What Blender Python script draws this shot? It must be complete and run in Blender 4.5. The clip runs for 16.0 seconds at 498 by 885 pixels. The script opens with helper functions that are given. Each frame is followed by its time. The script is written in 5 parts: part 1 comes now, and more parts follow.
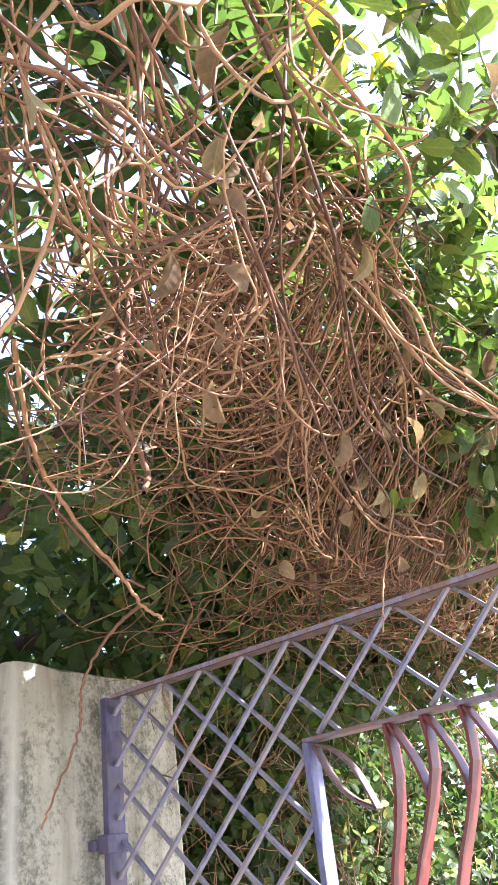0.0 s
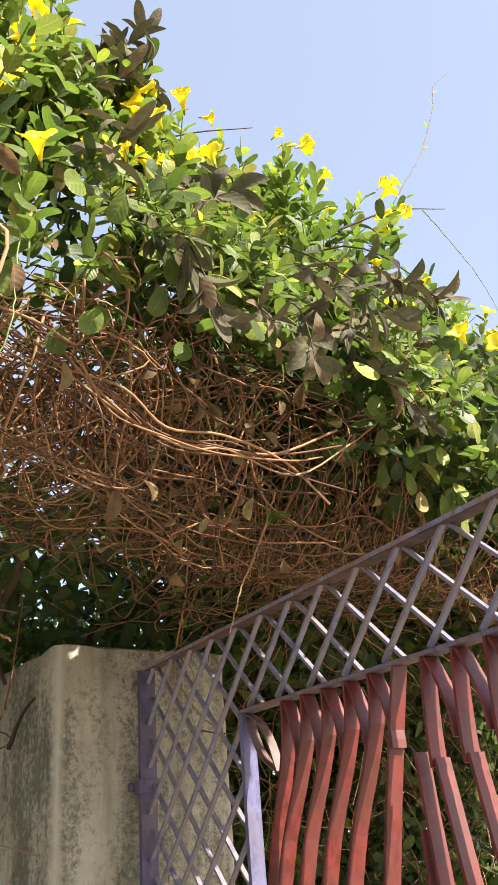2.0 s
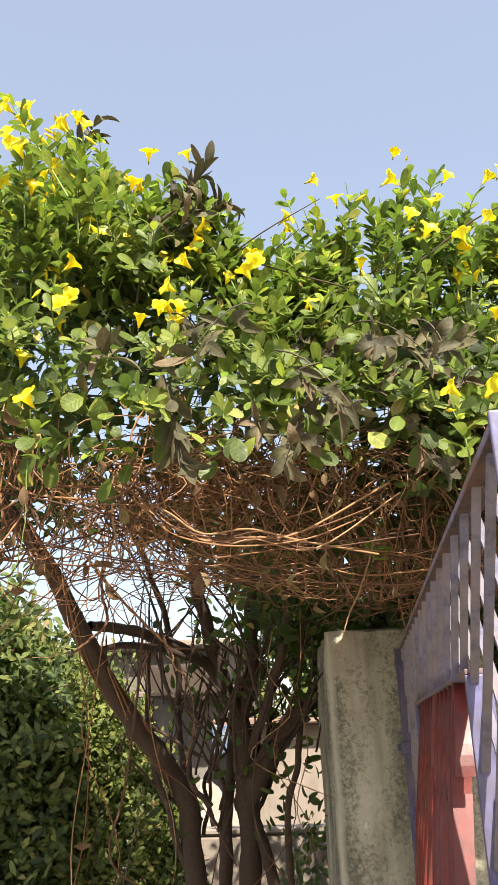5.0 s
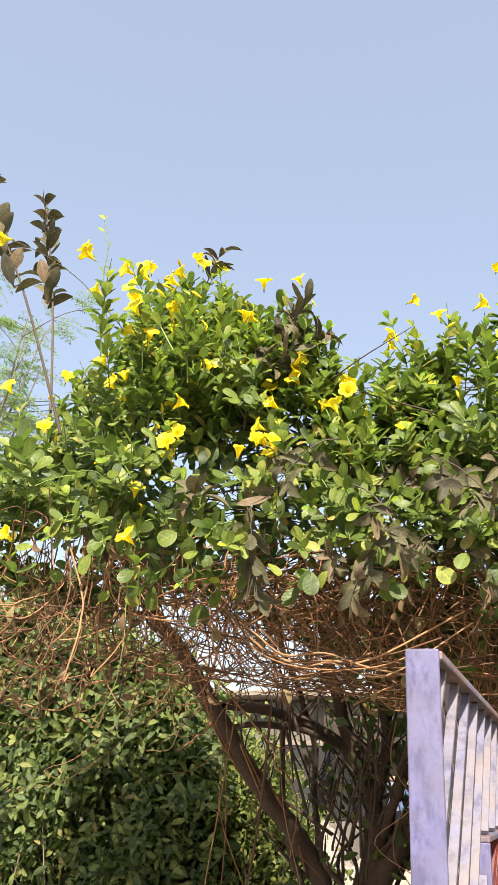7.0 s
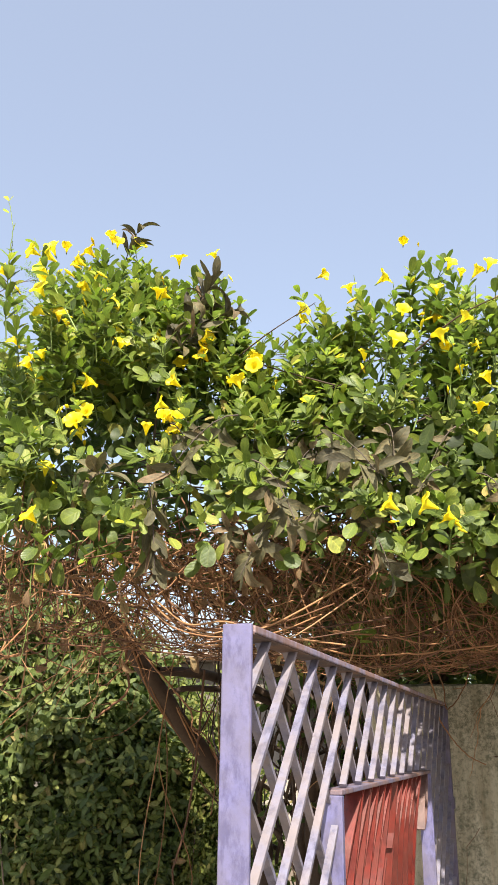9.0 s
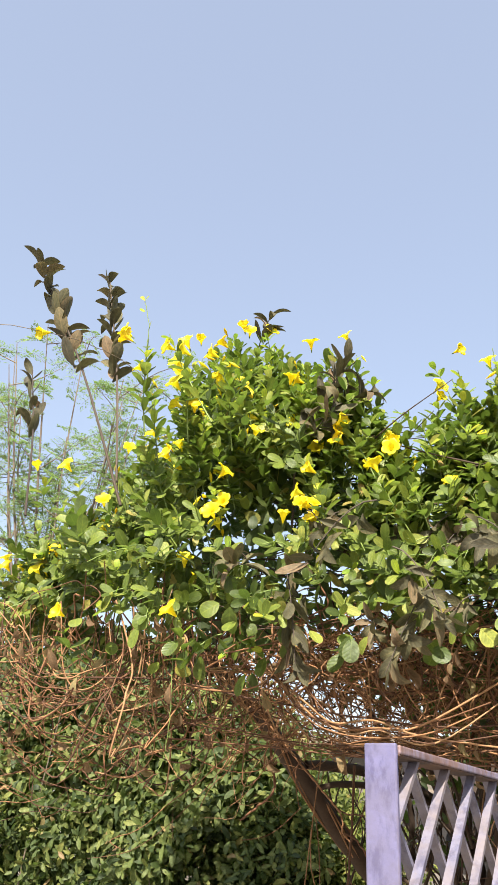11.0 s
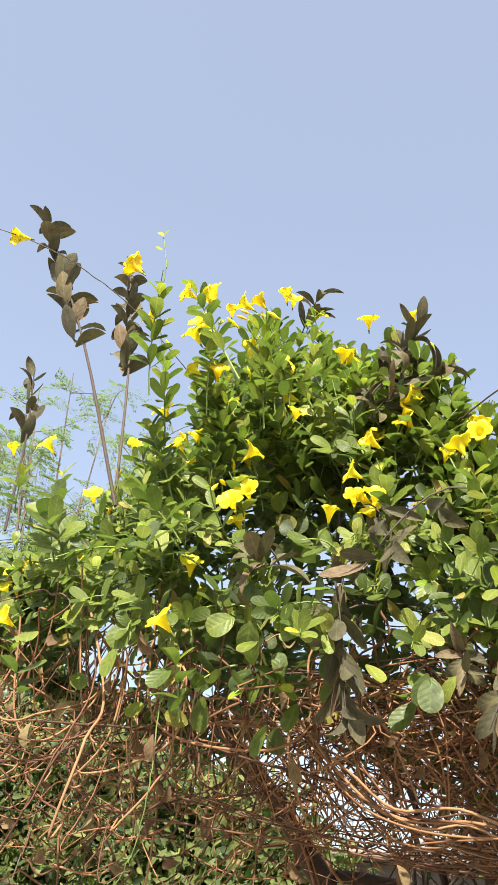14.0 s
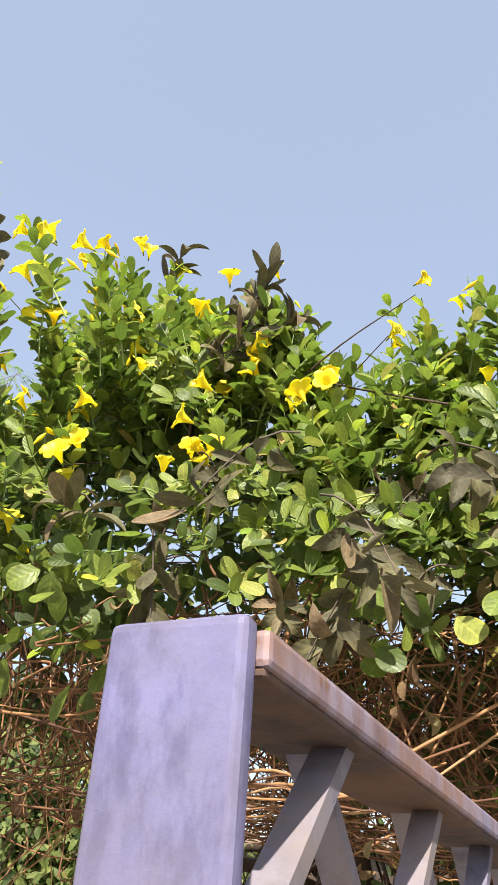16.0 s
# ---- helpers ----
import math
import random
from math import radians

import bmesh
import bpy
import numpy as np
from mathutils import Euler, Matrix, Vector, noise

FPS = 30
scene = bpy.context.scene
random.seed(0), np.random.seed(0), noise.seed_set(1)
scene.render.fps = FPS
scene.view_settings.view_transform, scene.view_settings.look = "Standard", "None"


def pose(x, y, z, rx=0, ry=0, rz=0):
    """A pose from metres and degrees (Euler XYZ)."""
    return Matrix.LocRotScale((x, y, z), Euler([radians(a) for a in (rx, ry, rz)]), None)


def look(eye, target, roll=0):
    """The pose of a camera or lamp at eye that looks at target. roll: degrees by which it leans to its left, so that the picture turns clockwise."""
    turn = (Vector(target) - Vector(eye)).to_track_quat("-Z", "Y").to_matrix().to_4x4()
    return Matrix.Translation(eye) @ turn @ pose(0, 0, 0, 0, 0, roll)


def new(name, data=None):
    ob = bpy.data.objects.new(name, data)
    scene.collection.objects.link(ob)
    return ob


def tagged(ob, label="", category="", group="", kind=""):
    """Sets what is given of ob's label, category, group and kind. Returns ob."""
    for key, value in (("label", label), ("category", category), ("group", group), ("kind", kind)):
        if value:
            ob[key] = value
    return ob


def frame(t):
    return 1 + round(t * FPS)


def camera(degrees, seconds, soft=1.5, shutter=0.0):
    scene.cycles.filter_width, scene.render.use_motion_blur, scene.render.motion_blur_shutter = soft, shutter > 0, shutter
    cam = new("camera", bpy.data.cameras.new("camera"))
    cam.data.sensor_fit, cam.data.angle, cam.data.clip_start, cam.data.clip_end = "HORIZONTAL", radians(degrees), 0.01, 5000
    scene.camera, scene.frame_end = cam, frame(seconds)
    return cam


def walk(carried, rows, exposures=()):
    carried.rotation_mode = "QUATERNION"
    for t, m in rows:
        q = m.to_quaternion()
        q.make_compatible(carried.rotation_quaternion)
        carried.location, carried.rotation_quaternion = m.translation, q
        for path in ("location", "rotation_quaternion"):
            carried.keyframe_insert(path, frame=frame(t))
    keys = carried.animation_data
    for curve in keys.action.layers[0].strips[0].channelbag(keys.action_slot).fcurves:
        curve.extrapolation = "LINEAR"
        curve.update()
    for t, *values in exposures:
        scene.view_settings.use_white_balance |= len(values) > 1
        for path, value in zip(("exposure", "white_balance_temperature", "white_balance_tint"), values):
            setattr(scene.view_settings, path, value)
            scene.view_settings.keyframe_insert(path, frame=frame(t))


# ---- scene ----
cam = camera(34.1, 16.0, soft=1.5)
PATH = [
    (0, (-1.527, -1.616, 1.701), (-0.131, -0.543, 2.650), -7.51),
    (0.5, (-1.417, -1.800, 1.709), (-0.121, -0.620, 2.672), -5.19),
    (1, (-1.233, -2.096, 1.634), (-0.111, -0.794, 2.655), -5.97),
    (1.5, (-1.173, -2.293, 1.635), (-0.138, -0.868, 2.583), -5.64),
    (2, (-1.097, -2.438, 1.675), (-0.163, -0.895, 2.539), -4.63),
    (2.5, (-0.963, -2.576, 1.685), (-0.164, -0.942, 2.517), -4.42),
    (3, (-0.822, -2.705, 1.732), (-0.219, -1.004, 2.595), -4.53),
    (3.5, (-0.676, -2.801, 1.769), (-0.347, -1.004, 2.584), -3.07),
    (4, (-0.511, -2.922, 1.855), (-0.447, -1.055, 2.571), -1.33),
    (4.2, (-0.454, -2.970, 1.859), (-0.473, -1.093, 2.548), -1.23),
    (6.3, (0.085, -3.303, 1.956), (-0.369, -1.494, 2.678), 0.33),
    (6.5, (0.083, -3.299, 1.983), (-0.438, -1.522, 2.737), 1.92),
    (7, (0.161, -3.367, 2.033), (-0.509, -1.646, 2.803), 2.91),
    (7.5, (0.221, -3.395, 2.032), (-0.399, -1.655, 2.799), 1.16),
    (8, (0.294, -3.406, 2.018), (-0.252, -1.609, 2.705), 0.21),
    (8.5, (0.340, -3.383, 2.029), (-0.185, -1.556, 2.651), 0.35),
    (9, (0.383, -3.370, 2.049), (-0.235, -1.597, 2.737), 0.78),
    (9.5, (0.406, -3.359, 2.079), (-0.360, -1.685, 2.862), 1.22),
    (10, (0.398, -3.344, 2.094), (-0.461, -1.746, 2.937), 1.75),
    (10.2, (0.395, -3.348, 2.097), (-0.484, -1.763, 2.943), 1.96),
    (12.3, (0.303, -3.253, 2.106), (-0.639, -1.717, 2.973), 4.06),
    (12.5, (0.273, -3.225, 2.110), (-0.654, -1.697, 3.007), 5.31),
    (13, (0.177, -3.068, 2.111), (-0.731, -1.554, 3.052), 6.16),
    (13.5, (0.092, -2.900, 2.110), (-0.787, -1.388, 3.081), 6.28),
    (14, (0.020, -2.713, 2.131), (-0.912, -1.279, 3.166), 7.38),
    (14.5, (-0.053, -2.624, 2.161), (-1.015, -1.235, 3.231), 9.03),
    (15, (-0.066, -2.606, 2.144), (-0.977, -1.154, 3.174), 8.44),
    (15.5, (0.024, -2.573, 2.125), (-0.801, -1.057, 3.136), 6.54),
    (16, (0.105, -2.486, 2.126), (-0.646, -0.954, 3.170), 4.36),
]
walk(cam, [(t, look(eye, target, roll)) for t, eye, target, roll in PATH],
     exposures=[(0.0, 3.1, 5300, 14), (0.5, 2.76, 5450, 19), (1.0, 2.36, 5800, 21), (1.5, 1.95, 6200, 15), (2.5, 1.78, 6500, 10), (4.0, 1.64, 6500, 10), (6.5, 1.58, 6500, 10), (16.0, 1.55, 6400, 10)])

# ---- light ----
SUN_EL, SUN_TO = radians(44), Vector((0.36, -0.93, 0.0)).normalized()
world = bpy.data.worlds.new("world")
scene.world = world
world.use_nodes = True
wn = world.node_tree
sky = wn.nodes.new("ShaderNodeTexSky")
sky.sky_type = "NISHITA"
sky.sun_disc = False
sky.sun_elevation = SUN_EL
sky.sun_rotation = math.atan2(SUN_TO.x, SUN_TO.y)
sky.air_density, sky.dust_density, sky.ozone_density = 1.2, 2.0, 1.0
wn.nodes["Background"].inputs["Strength"].default_value = 0.15
haze = wn.nodes.new("ShaderNodeMix")
haze.data_type = "RGBA"
haze.inputs[0].default_value = 0.62
haze.inputs[7].default_value = (1.20, 1.36, 1.72, 1)
wn.links.new(sky.outputs["Color"], haze.inputs[6])
dust = wn.nodes.new("ShaderNodeMix")
dust.data_type, dust.blend_type = "RGBA", "MULTIPLY"
dust.inputs[0].default_value = 1.0
dust.inputs[7].default_value = (0.97, 0.92, 0.88, 1)
wn.links.new(haze.outputs[2], dust.inputs[6])
wn.links.new(dust.outputs[2], wn.nodes["Background"].inputs["Color"])
sun_data = bpy.data.lights.new("sun", "SUN")
sun_data.energy, sun_data.angle, sun_data.color = 4.2, radians(0.8), (1.0, 0.93, 0.80)
sun = new("sun", sun_data)
sun_dir = Vector((SUN_TO.x * math.cos(SUN_EL), SUN_TO.y * math.cos(SUN_EL), math.sin(SUN_EL)))
sun.matrix_world = look(sun_dir * 30, (0, 0, 0))

# ---- materials ----
def nodes_of(name):
    m = bpy.data.materials.new(name)
    m.use_nodes = True
    nt = m.node_tree
    return m, nt, nt.nodes["Principled BSDF"], nt.nodes["Material Output"]


def ramp(nt, fac, stops, smooth=True):
    r = nt.nodes.new("ShaderNodeValToRGB")
    el = r.color_ramp.elements
    while len(el) < len(stops):
        el.new(0.5)
    for e, (pos, col) in zip(el, stops):
        e.position, e.color = pos, (*col, 1)
    if not smooth:
        r.color_ramp.interpolation = "CONSTANT"
    nt.links.new(fac, r.inputs["Fac"])
    return r.outputs["Color"]


def tex_noise(nt, scale, detail=4.0, rough=0.6, vec=None, stretch=None):
    n = nt.nodes.new("ShaderNodeTexNoise")
    n.inputs["Scale"].default_value, n.inputs["Detail"].default_value, n.inputs["Roughness"].default_value = scale, detail, rough
    co = nt.nodes.new("ShaderNodeTexCoord")
    src = co.outputs["Object"]
    if stretch:
        mp = nt.nodes.new("ShaderNodeMapping")
        mp.inputs["Scale"].default_value = stretch
        nt.links.new(src, mp.inputs["Vector"])
        src = mp.outputs["Vector"]
    nt.links.new(src, n.inputs["Vector"])
    return n.outputs["Fac"]


def mix(nt, fac, a, b, mode="MIX"):
    m = nt.nodes.new("ShaderNodeMix")
    m.data_type, m.blend_type = "RGBA", mode
    for sock, v in ((m.inputs[0], fac), (m.inputs[6], a), (m.inputs[7], b)):
        if isinstance(v, bpy.types.NodeSocket):
            nt.links.new(v, sock)
        elif isinstance(v, (int, float)):
            sock.default_value = v
        else:
            sock.default_value = (*v, 1)
    return m.outputs[2]


def bump(nt, bsdf, height, strength, distance):
    b = nt.nodes.new("ShaderNodeBump")
    b.inputs["Strength"].default_value, b.inputs["Distance"].default_value = strength, distance
    nt.links.new(height, b.inputs["Height"])
    nt.links.new(b.outputs["Normal"], bsdf.inputs["Normal"])


def calc(nt, kind, a, b=None):
    n = nt.nodes.new("ShaderNodeMath")
    n.operation = kind
    for sock, v in zip(n.inputs, (a, b)):
        if isinstance(v, bpy.types.NodeSocket):
            nt.links.new(v, sock)
        elif v is not None:
            sock.default_value = v
    return n.outputs[0]


def rand_of(nt, island):
    if island:
        return nt.nodes.new("ShaderNodeNewGeometry").outputs["Random Per Island"]
    return nt.nodes.new("ShaderNodeObjectInfo").outputs["Random"]


def leaf_material(name, stops, island, rough=0.34, through_light=0.35, glow=(0.23, 0.39, 0.05), dust=0.25, smooth=True):
    """A thin leaf: veined, a little dusty, letting some light through."""
    m, nt, b, out = nodes_of(name)
    col = ramp(nt, rand_of(nt, island), stops, smooth)
    grain = tex_noise(nt, 70.0, 3.0)
    col = mix(nt, ramp(nt, grain, [(0.35, (0, 0, 0)), (0.7, (0.30, 0.30, 0.30))]), col, (0.10, 0.092, 0.06), "MIX") if dust > 0.3 else mix(nt, 0.35, col, ramp(nt, grain, [(0.2, (0.5, 0.5, 0.5)), (0.8, (1, 1, 1))]), "MULTIPLY")
    # veins: s runs across the blade from -1 to 1, t from stalk to tip
    at = nt.nodes.new("ShaderNodeAttribute")
    at.attribute_name = "blade"
    sep = nt.nodes.new("ShaderNodeSeparateXYZ")
    nt.links.new(at.outputs["Vector"], sep.inputs[0])
    across = calc(nt, "ABSOLUTE", sep.outputs[0])
    side = calc(nt, "PINGPONG", calc(nt, "SUBTRACT", calc(nt, "MULTIPLY", sep.outputs[1], 6.0), calc(nt, "MULTIPLY", across, 1.6)), 0.5)
    vein = ramp(nt, side, [(0.0, (0.75, 0.75, 0.75)), (0.10, (0, 0, 0))])
    rib = ramp(nt, across, [(0.03, (1, 1, 1)), (0.11, (0, 0, 0))])
    edge = ramp(nt, across, [(0.78, (0, 0, 0)), (1.0, (0.55, 0.55, 0.55))])
    pale = mix(nt, 1.0, col, (1.9, 1.65, 1.5), "MULTIPLY")
    col = mix(nt, mix(nt, 1.0, vein, rib, "LIGHTEN"), col, mix(nt, 0.55, col, pale))
    col = mix(nt, edge, col, mix(nt, 1.0, col, (1.7, 1.35, 1.1), "MULTIPLY"))
    blot = tex_noise(nt, 38.0, 5.0, 0.7)
    col = mix(nt, 0.75, col, ramp(nt, blot, [(0.32, (0.55, 0.50, 0.45)), (0.52, (1, 1, 1)), (0.72, (1.35, 1.15, 1.0))]), "MULTIPLY")
    nt.links.new(col, b.inputs["Base Color"])
    nt.links.new(ramp(nt, blot, [(0.3, (rough + 0.3,) * 3), (0.7, (rough,) * 3)]), b.inputs["Roughness"])
    b.inputs["Specular IOR Level"].default_value = 0.4
    bump(nt, b, mix(nt, 0.5, side, grain), 0.5, 0.003)
    tr = nt.nodes.new("ShaderNodeBsdfTranslucent")
    nt.links.new(mix(nt, 0.4, col, glow), tr.inputs["Color"])
    ms = nt.nodes.new("ShaderNodeMixShader")
    ms.inputs[0].default_value = through_light
    nt.links.new(b.outputs[0], ms.inputs[1])
    nt.links.new(tr.outputs[0], ms.inputs[2])
    nt.links.new(ms.outputs[0], out.inputs["Surface"])
    return m


GREEN = [(0.0, (0.044, 0.070, 0.015)), (0.25, (0.088, 0.132, 0.024)), (0.6, (0.142, 0.200, 0.034)), (0.86, (0.210, 0.266, 0.047)), (0.97, (0.305, 0.340, 0.071)), (1.0, (0.379, 0.280, 0.098))]
leaf_green = leaf_material("leaf_green", GREEN, True, through_light=0.38)
YOUNG = [(0.0, (0.20, 0.33, 0.03)), (0.5, (0.30, 0.42, 0.035)), (1.0, (0.46, 0.48, 0.045))]
leaf_young = leaf_material("leaf_young", YOUNG, True, rough=0.38, through_light=0.48)
leaf_green_single = leaf_material("leaf_green_single", GREEN, False)
DULL = [(0.0, (0.040, 0.037, 0.022)), (0.35, (0.069, 0.066, 0.032)), (0.7, (0.099, 0.096, 0.041)), (0.9, (0.133, 0.100, 0.054)), (1.0, (0.198, 0.128, 0.077))]
leaf_dusty = leaf_material("leaf_dusty", DULL, True, rough=0.6, through_light=0.15, glow=(0.15, 0.14, 0.06), dust=0.4)
DRY = [(0.0, (0.13, 0.08, 0.045)), (0.5, (0.22, 0.15, 0.08)), (1.0, (0.30, 0.27, 0.13))]
leaf_dry = leaf_material("leaf_dry", DRY, True, rough=0.7, through_light=0.3, glow=(0.4, 0.26, 0.1), dust=0.2)
# leaf green darkened to stand for the shade inside the crown
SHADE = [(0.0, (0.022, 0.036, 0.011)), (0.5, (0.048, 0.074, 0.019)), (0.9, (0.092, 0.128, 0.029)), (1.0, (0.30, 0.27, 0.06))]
leaf_painted_shade = leaf_material("leaf_painted_shade", SHADE, True, rough=0.45, through_light=0.35)
HEDGE = [(0.0, (0.022, 0.040, 0.014)), (0.4, (0.072, 0.108, 0.029)), (0.8, (0.140, 0.178, 0.050)), (0.96, (0.21, 0.235, 0.066)), (1.0, (0.25, 0.17, 0.09))]
THICKET = [(0.0, (0.045, 0.065, 0.016)), (0.5, (0.12, 0.155, 0.034)), (0.9, (0.22, 0.25, 0.06)), (1.0, (0.26, 0.20, 0.08))]
leaf_thicket = leaf_material("leaf_thicket", THICKET, True, rough=0.5, through_light=0.35)
leaf_hedge = leaf_material("leaf_hedge", HEDGE, True, rough=0.48, through_light=0.3)
leaf_feather = leaf_material("leaf_feather", [(0.0, (0.14, 0.23, 0.08)), (1.0, (0.27, 0.38, 0.15))], True, through_light=0.5)


def petal_material():
    m, nt, b, out = nodes_of("petal_yellow")
    col = ramp(nt, rand_of(nt, False), [(0.0, (0.76, 0.54, 0.004)), (0.3, (0.80, 0.64, 0.007)), (1.0, (0.84, 0.73, 0.02))])
    nt.links.new(mix(nt, 0.2, col, ramp(nt, tex_noise(nt, 90.0), [(0.3, (0.95, 0.9, 0.7)), (0.8, (1, 1, 1))]), "MULTIPLY"), b.inputs["Base Color"])
    b.inputs["Roughness"].default_value = 0.5
    tr = nt.nodes.new("ShaderNodeBsdfTranslucent")
    nt.links.new(col, tr.inputs["Color"])
    ms = nt.nodes.new("ShaderNodeMixShader")
    ms.inputs[0].default_value = 0.35
    nt.links.new(b.outputs[0], ms.inputs[1])
    nt.links.new(tr.outputs[0], ms.inputs[2])
    nt.links.new(ms.outputs[0], out.inputs["Surface"])
    return m


petal_yellow = petal_material()


def twig_material(name, stops, island, rough=0.8):
    m, nt, b, _ = nodes_of(name)
    col = ramp(nt, rand_of(nt, island), stops)
    n = tex_noise(nt, 60.0, 4.0, 0.7)
    nt.links.new(mix(nt, 0.55, col, ramp(nt, n, [(0.3, (0.45, 0.42, 0.4)), (0.75, (1.15, 1.1, 1.0))]), "MULTIPLY"), b.inputs["Base Color"])
    b.inputs["Roughness"].default_value = rough
    bump(nt, b, n, 0.6, 0.002)
    return m


DRY_STEM = [(0.0, (0.072, 0.032, 0.017)), (0.35, (0.180, 0.081, 0.036)), (0.75, (0.31, 0.156, 0.068)), (1.0, (0.36, 0.215, 0.11))]
stem_dry = twig_material("stem_dry", DRY_STEM, True)
stem_dry_single = twig_material("stem_dry_single", DRY_STEM, False)
stem_green = twig_material("stem_green", [(0.0, (0.10, 0.16, 0.04)), (1.0, (0.22, 0.30, 0.07))], True, 0.5)
stem_brown = twig_material("stem_brown", [(0.0, (0.050, 0.036, 0.028)), (1.0, (0.10, 0.075, 0.055))], True)
stem_grey = twig_material("stem_grey", [(0.0, (0.12, 0.09, 0.07)), (1.0, (0.20, 0.16, 0.12))], True)
bark = twig_material("bark", [(0.0, (0.052, 0.032, 0.021)), (1.0, (0.080, 0.052, 0.035))], False, 0.9)


def concrete_material():
    m, nt, b, _ = nodes_of("old_concrete")
    base = ramp(nt, tex_noise(nt, 3.2, 8.0, 0.62), [(0.25, (0.33, 0.295, 0.215)), (0.55, (0.45, 0.41, 0.315)), (0.8, (0.56, 0.525, 0.43))])
    streak = ramp(nt, tex_noise(nt, 5.0, 6.0, 0.68, stretch=(1.6, 1.6, 0.2)), [(0.44, (1, 1, 1)), (0.66, (0.34, 0.33, 0.24))])
    col = mix(nt, 0.7, base, streak, "MULTIPLY")
    # black mould: grains gathered into blotches
    grain = tex_noise(nt, 48.0, 9.0, 0.85)
    patch = tex_noise(nt, 3.6, 6.0, 0.7, stretch=(1.3, 1.3, 0.55))
    reach = calc(nt, "ADD", calc(nt, "MULTIPLY", grain, 0.95), calc(nt, "MULTIPLY", patch, 0.75))
    mould = ramp(nt, reach, [(0.79, (0.0, 0.0, 0.0)), (0.95, (0.85, 0.85, 0.85))])
    # bare pale arrises where the corners are rubbed
    sep = nt.nodes.new("ShaderNodeSeparateXYZ")
    nt.links.new(nt.nodes.new("ShaderNodeTexCoord").outputs["Object"], sep.inputs[0])
    corner = calc(nt, "MINIMUM", calc(nt, "ABSOLUTE", sep.outputs[0]), calc(nt, "ABSOLUTE", sep.outputs[1]))
    corner = calc(nt, "ADD", corner, calc(nt, "MULTIPLY", grain, 0.03))
    rubbed = ramp(nt, corner, [(0.312, (0, 0, 0)), (0.334, (0.8, 0.8, 0.8))])
    col = mix(nt, mould, col, (0.080, 0.084, 0.055))
    col = mix(nt, rubbed, col, (0.50, 0.46, 0.37))
    rust_run = ramp(nt, tex_noise(nt, 7.0, 4.0, 0.6, stretch=(2.2, 2.2, 0.15)), [(0.60, (0, 0, 0)), (0.72, (0.5, 0.5, 0.5))])
    col = mix(nt, rust_run, col, (0.27, 0.19, 0.12))
    nt.links.new(col, b.inputs["Base Color"])
    b.inputs["Roughness"].default_value = 0.95
    bump(nt, b, tex_noise(nt, 60.0, 8.0, 0.8), 0.8, 0.006)
    return m


def paint_material(name, colour, faded, rust, rough=0.5, wear=0.58):
    m, nt, b, _ = nodes_of(name)
    n1, n2 = tex_noise(nt, 9.0, 6.0, 0.7), tex_noise(nt, 55.0, 6.0, 0.75)
    col = mix(nt, ramp(nt, n1, [(0.35, (0, 0, 0)), (0.7, (1, 1, 1))]), colour, faded)
    col = mix(nt, ramp(nt, n2, [(wear, (0, 0, 0)), (wear + 0.07, (0.9, 0.9, 0.9))]), col, rust)
    grime = ramp(nt, tex_noise(nt, 34.0, 7.0, 0.8), [(0.50, (0, 0, 0)), (0.64, (0.7, 0.7, 0.7))])
    col = mix(nt, grime, col, mix(nt, 0.5, col, rust))
    col = mix(nt, 0.55, col, ramp(nt, tex_noise(nt, 28.0, 6.0, 0.7), [(0.3, (0.5, 0.48, 0.46)), (0.7, (1, 1, 1))]), "MULTIPLY")
    stain = ramp(nt, tex_noise(nt, 46.0, 6.0, 0.7, stretch=(1.0, 1.0, 0.4)), [(0.47, (1, 1, 1)), (0.6, (0.52, 0.51, 0.58))])
    col = mix(nt, 0.85, col, stain, "MULTIPLY")
    point = ramp(nt, nt.nodes.new("ShaderNodeNewGeometry").outputs["Pointiness"], [(0.51, (0, 0, 0)), (0.56, (0.8, 0.8, 0.8))])
    col = mix(nt, mix(nt, 1.0, point, ramp(nt, n1, [(0.4, (0, 0, 0)), (0.6, (1, 1, 1))]), "MULTIPLY"), col, rust)
    nt.links.new(col, b.inputs["Base Color"])
    b.inputs["Roughness"].default_value = rough
    bump(nt, b, n2, 0.4, 0.001)
    return m


concrete = concrete_material()
paint_purple = paint_material("paint_purple", (0.145, 0.14, 0.285), (0.18, 0.172, 0.31), (0.11, 0.095, 0.13), 0.45, 0.66)
paint_lattice = paint_material("paint_lattice", (0.165, 0.16, 0.235), (0.23, 0.222, 0.28), (0.19, 0.155, 0.15), 0.55, 0.63)
paint_red = paint_material("paint_red", (0.165, 0.019, 0.012), (0.205, 0.036, 0.025), (0.10, 0.028, 0.022), 0.42, 0.66)
paint_hinge = paint_material("paint_hinge", (0.085, 0.072, 0.15), (0.11, 0.095, 0.17), (0.09, 0.07, 0.08), 0.55, 0.62)
paint_strip = paint_material("paint_strip", (0.15, 0.085, 0.08), (0.19, 0.12, 0.115), (0.11, 0.055, 0.04), 0.55, 0.6)
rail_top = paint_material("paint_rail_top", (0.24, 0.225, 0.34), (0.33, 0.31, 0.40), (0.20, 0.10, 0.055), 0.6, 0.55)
# dark brown that paints in the shade beneath the top rail
rail_shade = paint_material("rail_shade", (0.060, 0.042, 0.042), (0.085, 0.060, 0.055), (0.12, 0.06, 0.035), 0.9, 0.55)
rail_rust = paint_material("paint_rail", (0.13, 0.125, 0.21), (0.20, 0.185, 0.235), (0.17, 0.085, 0.05), 0.65, 0.57)


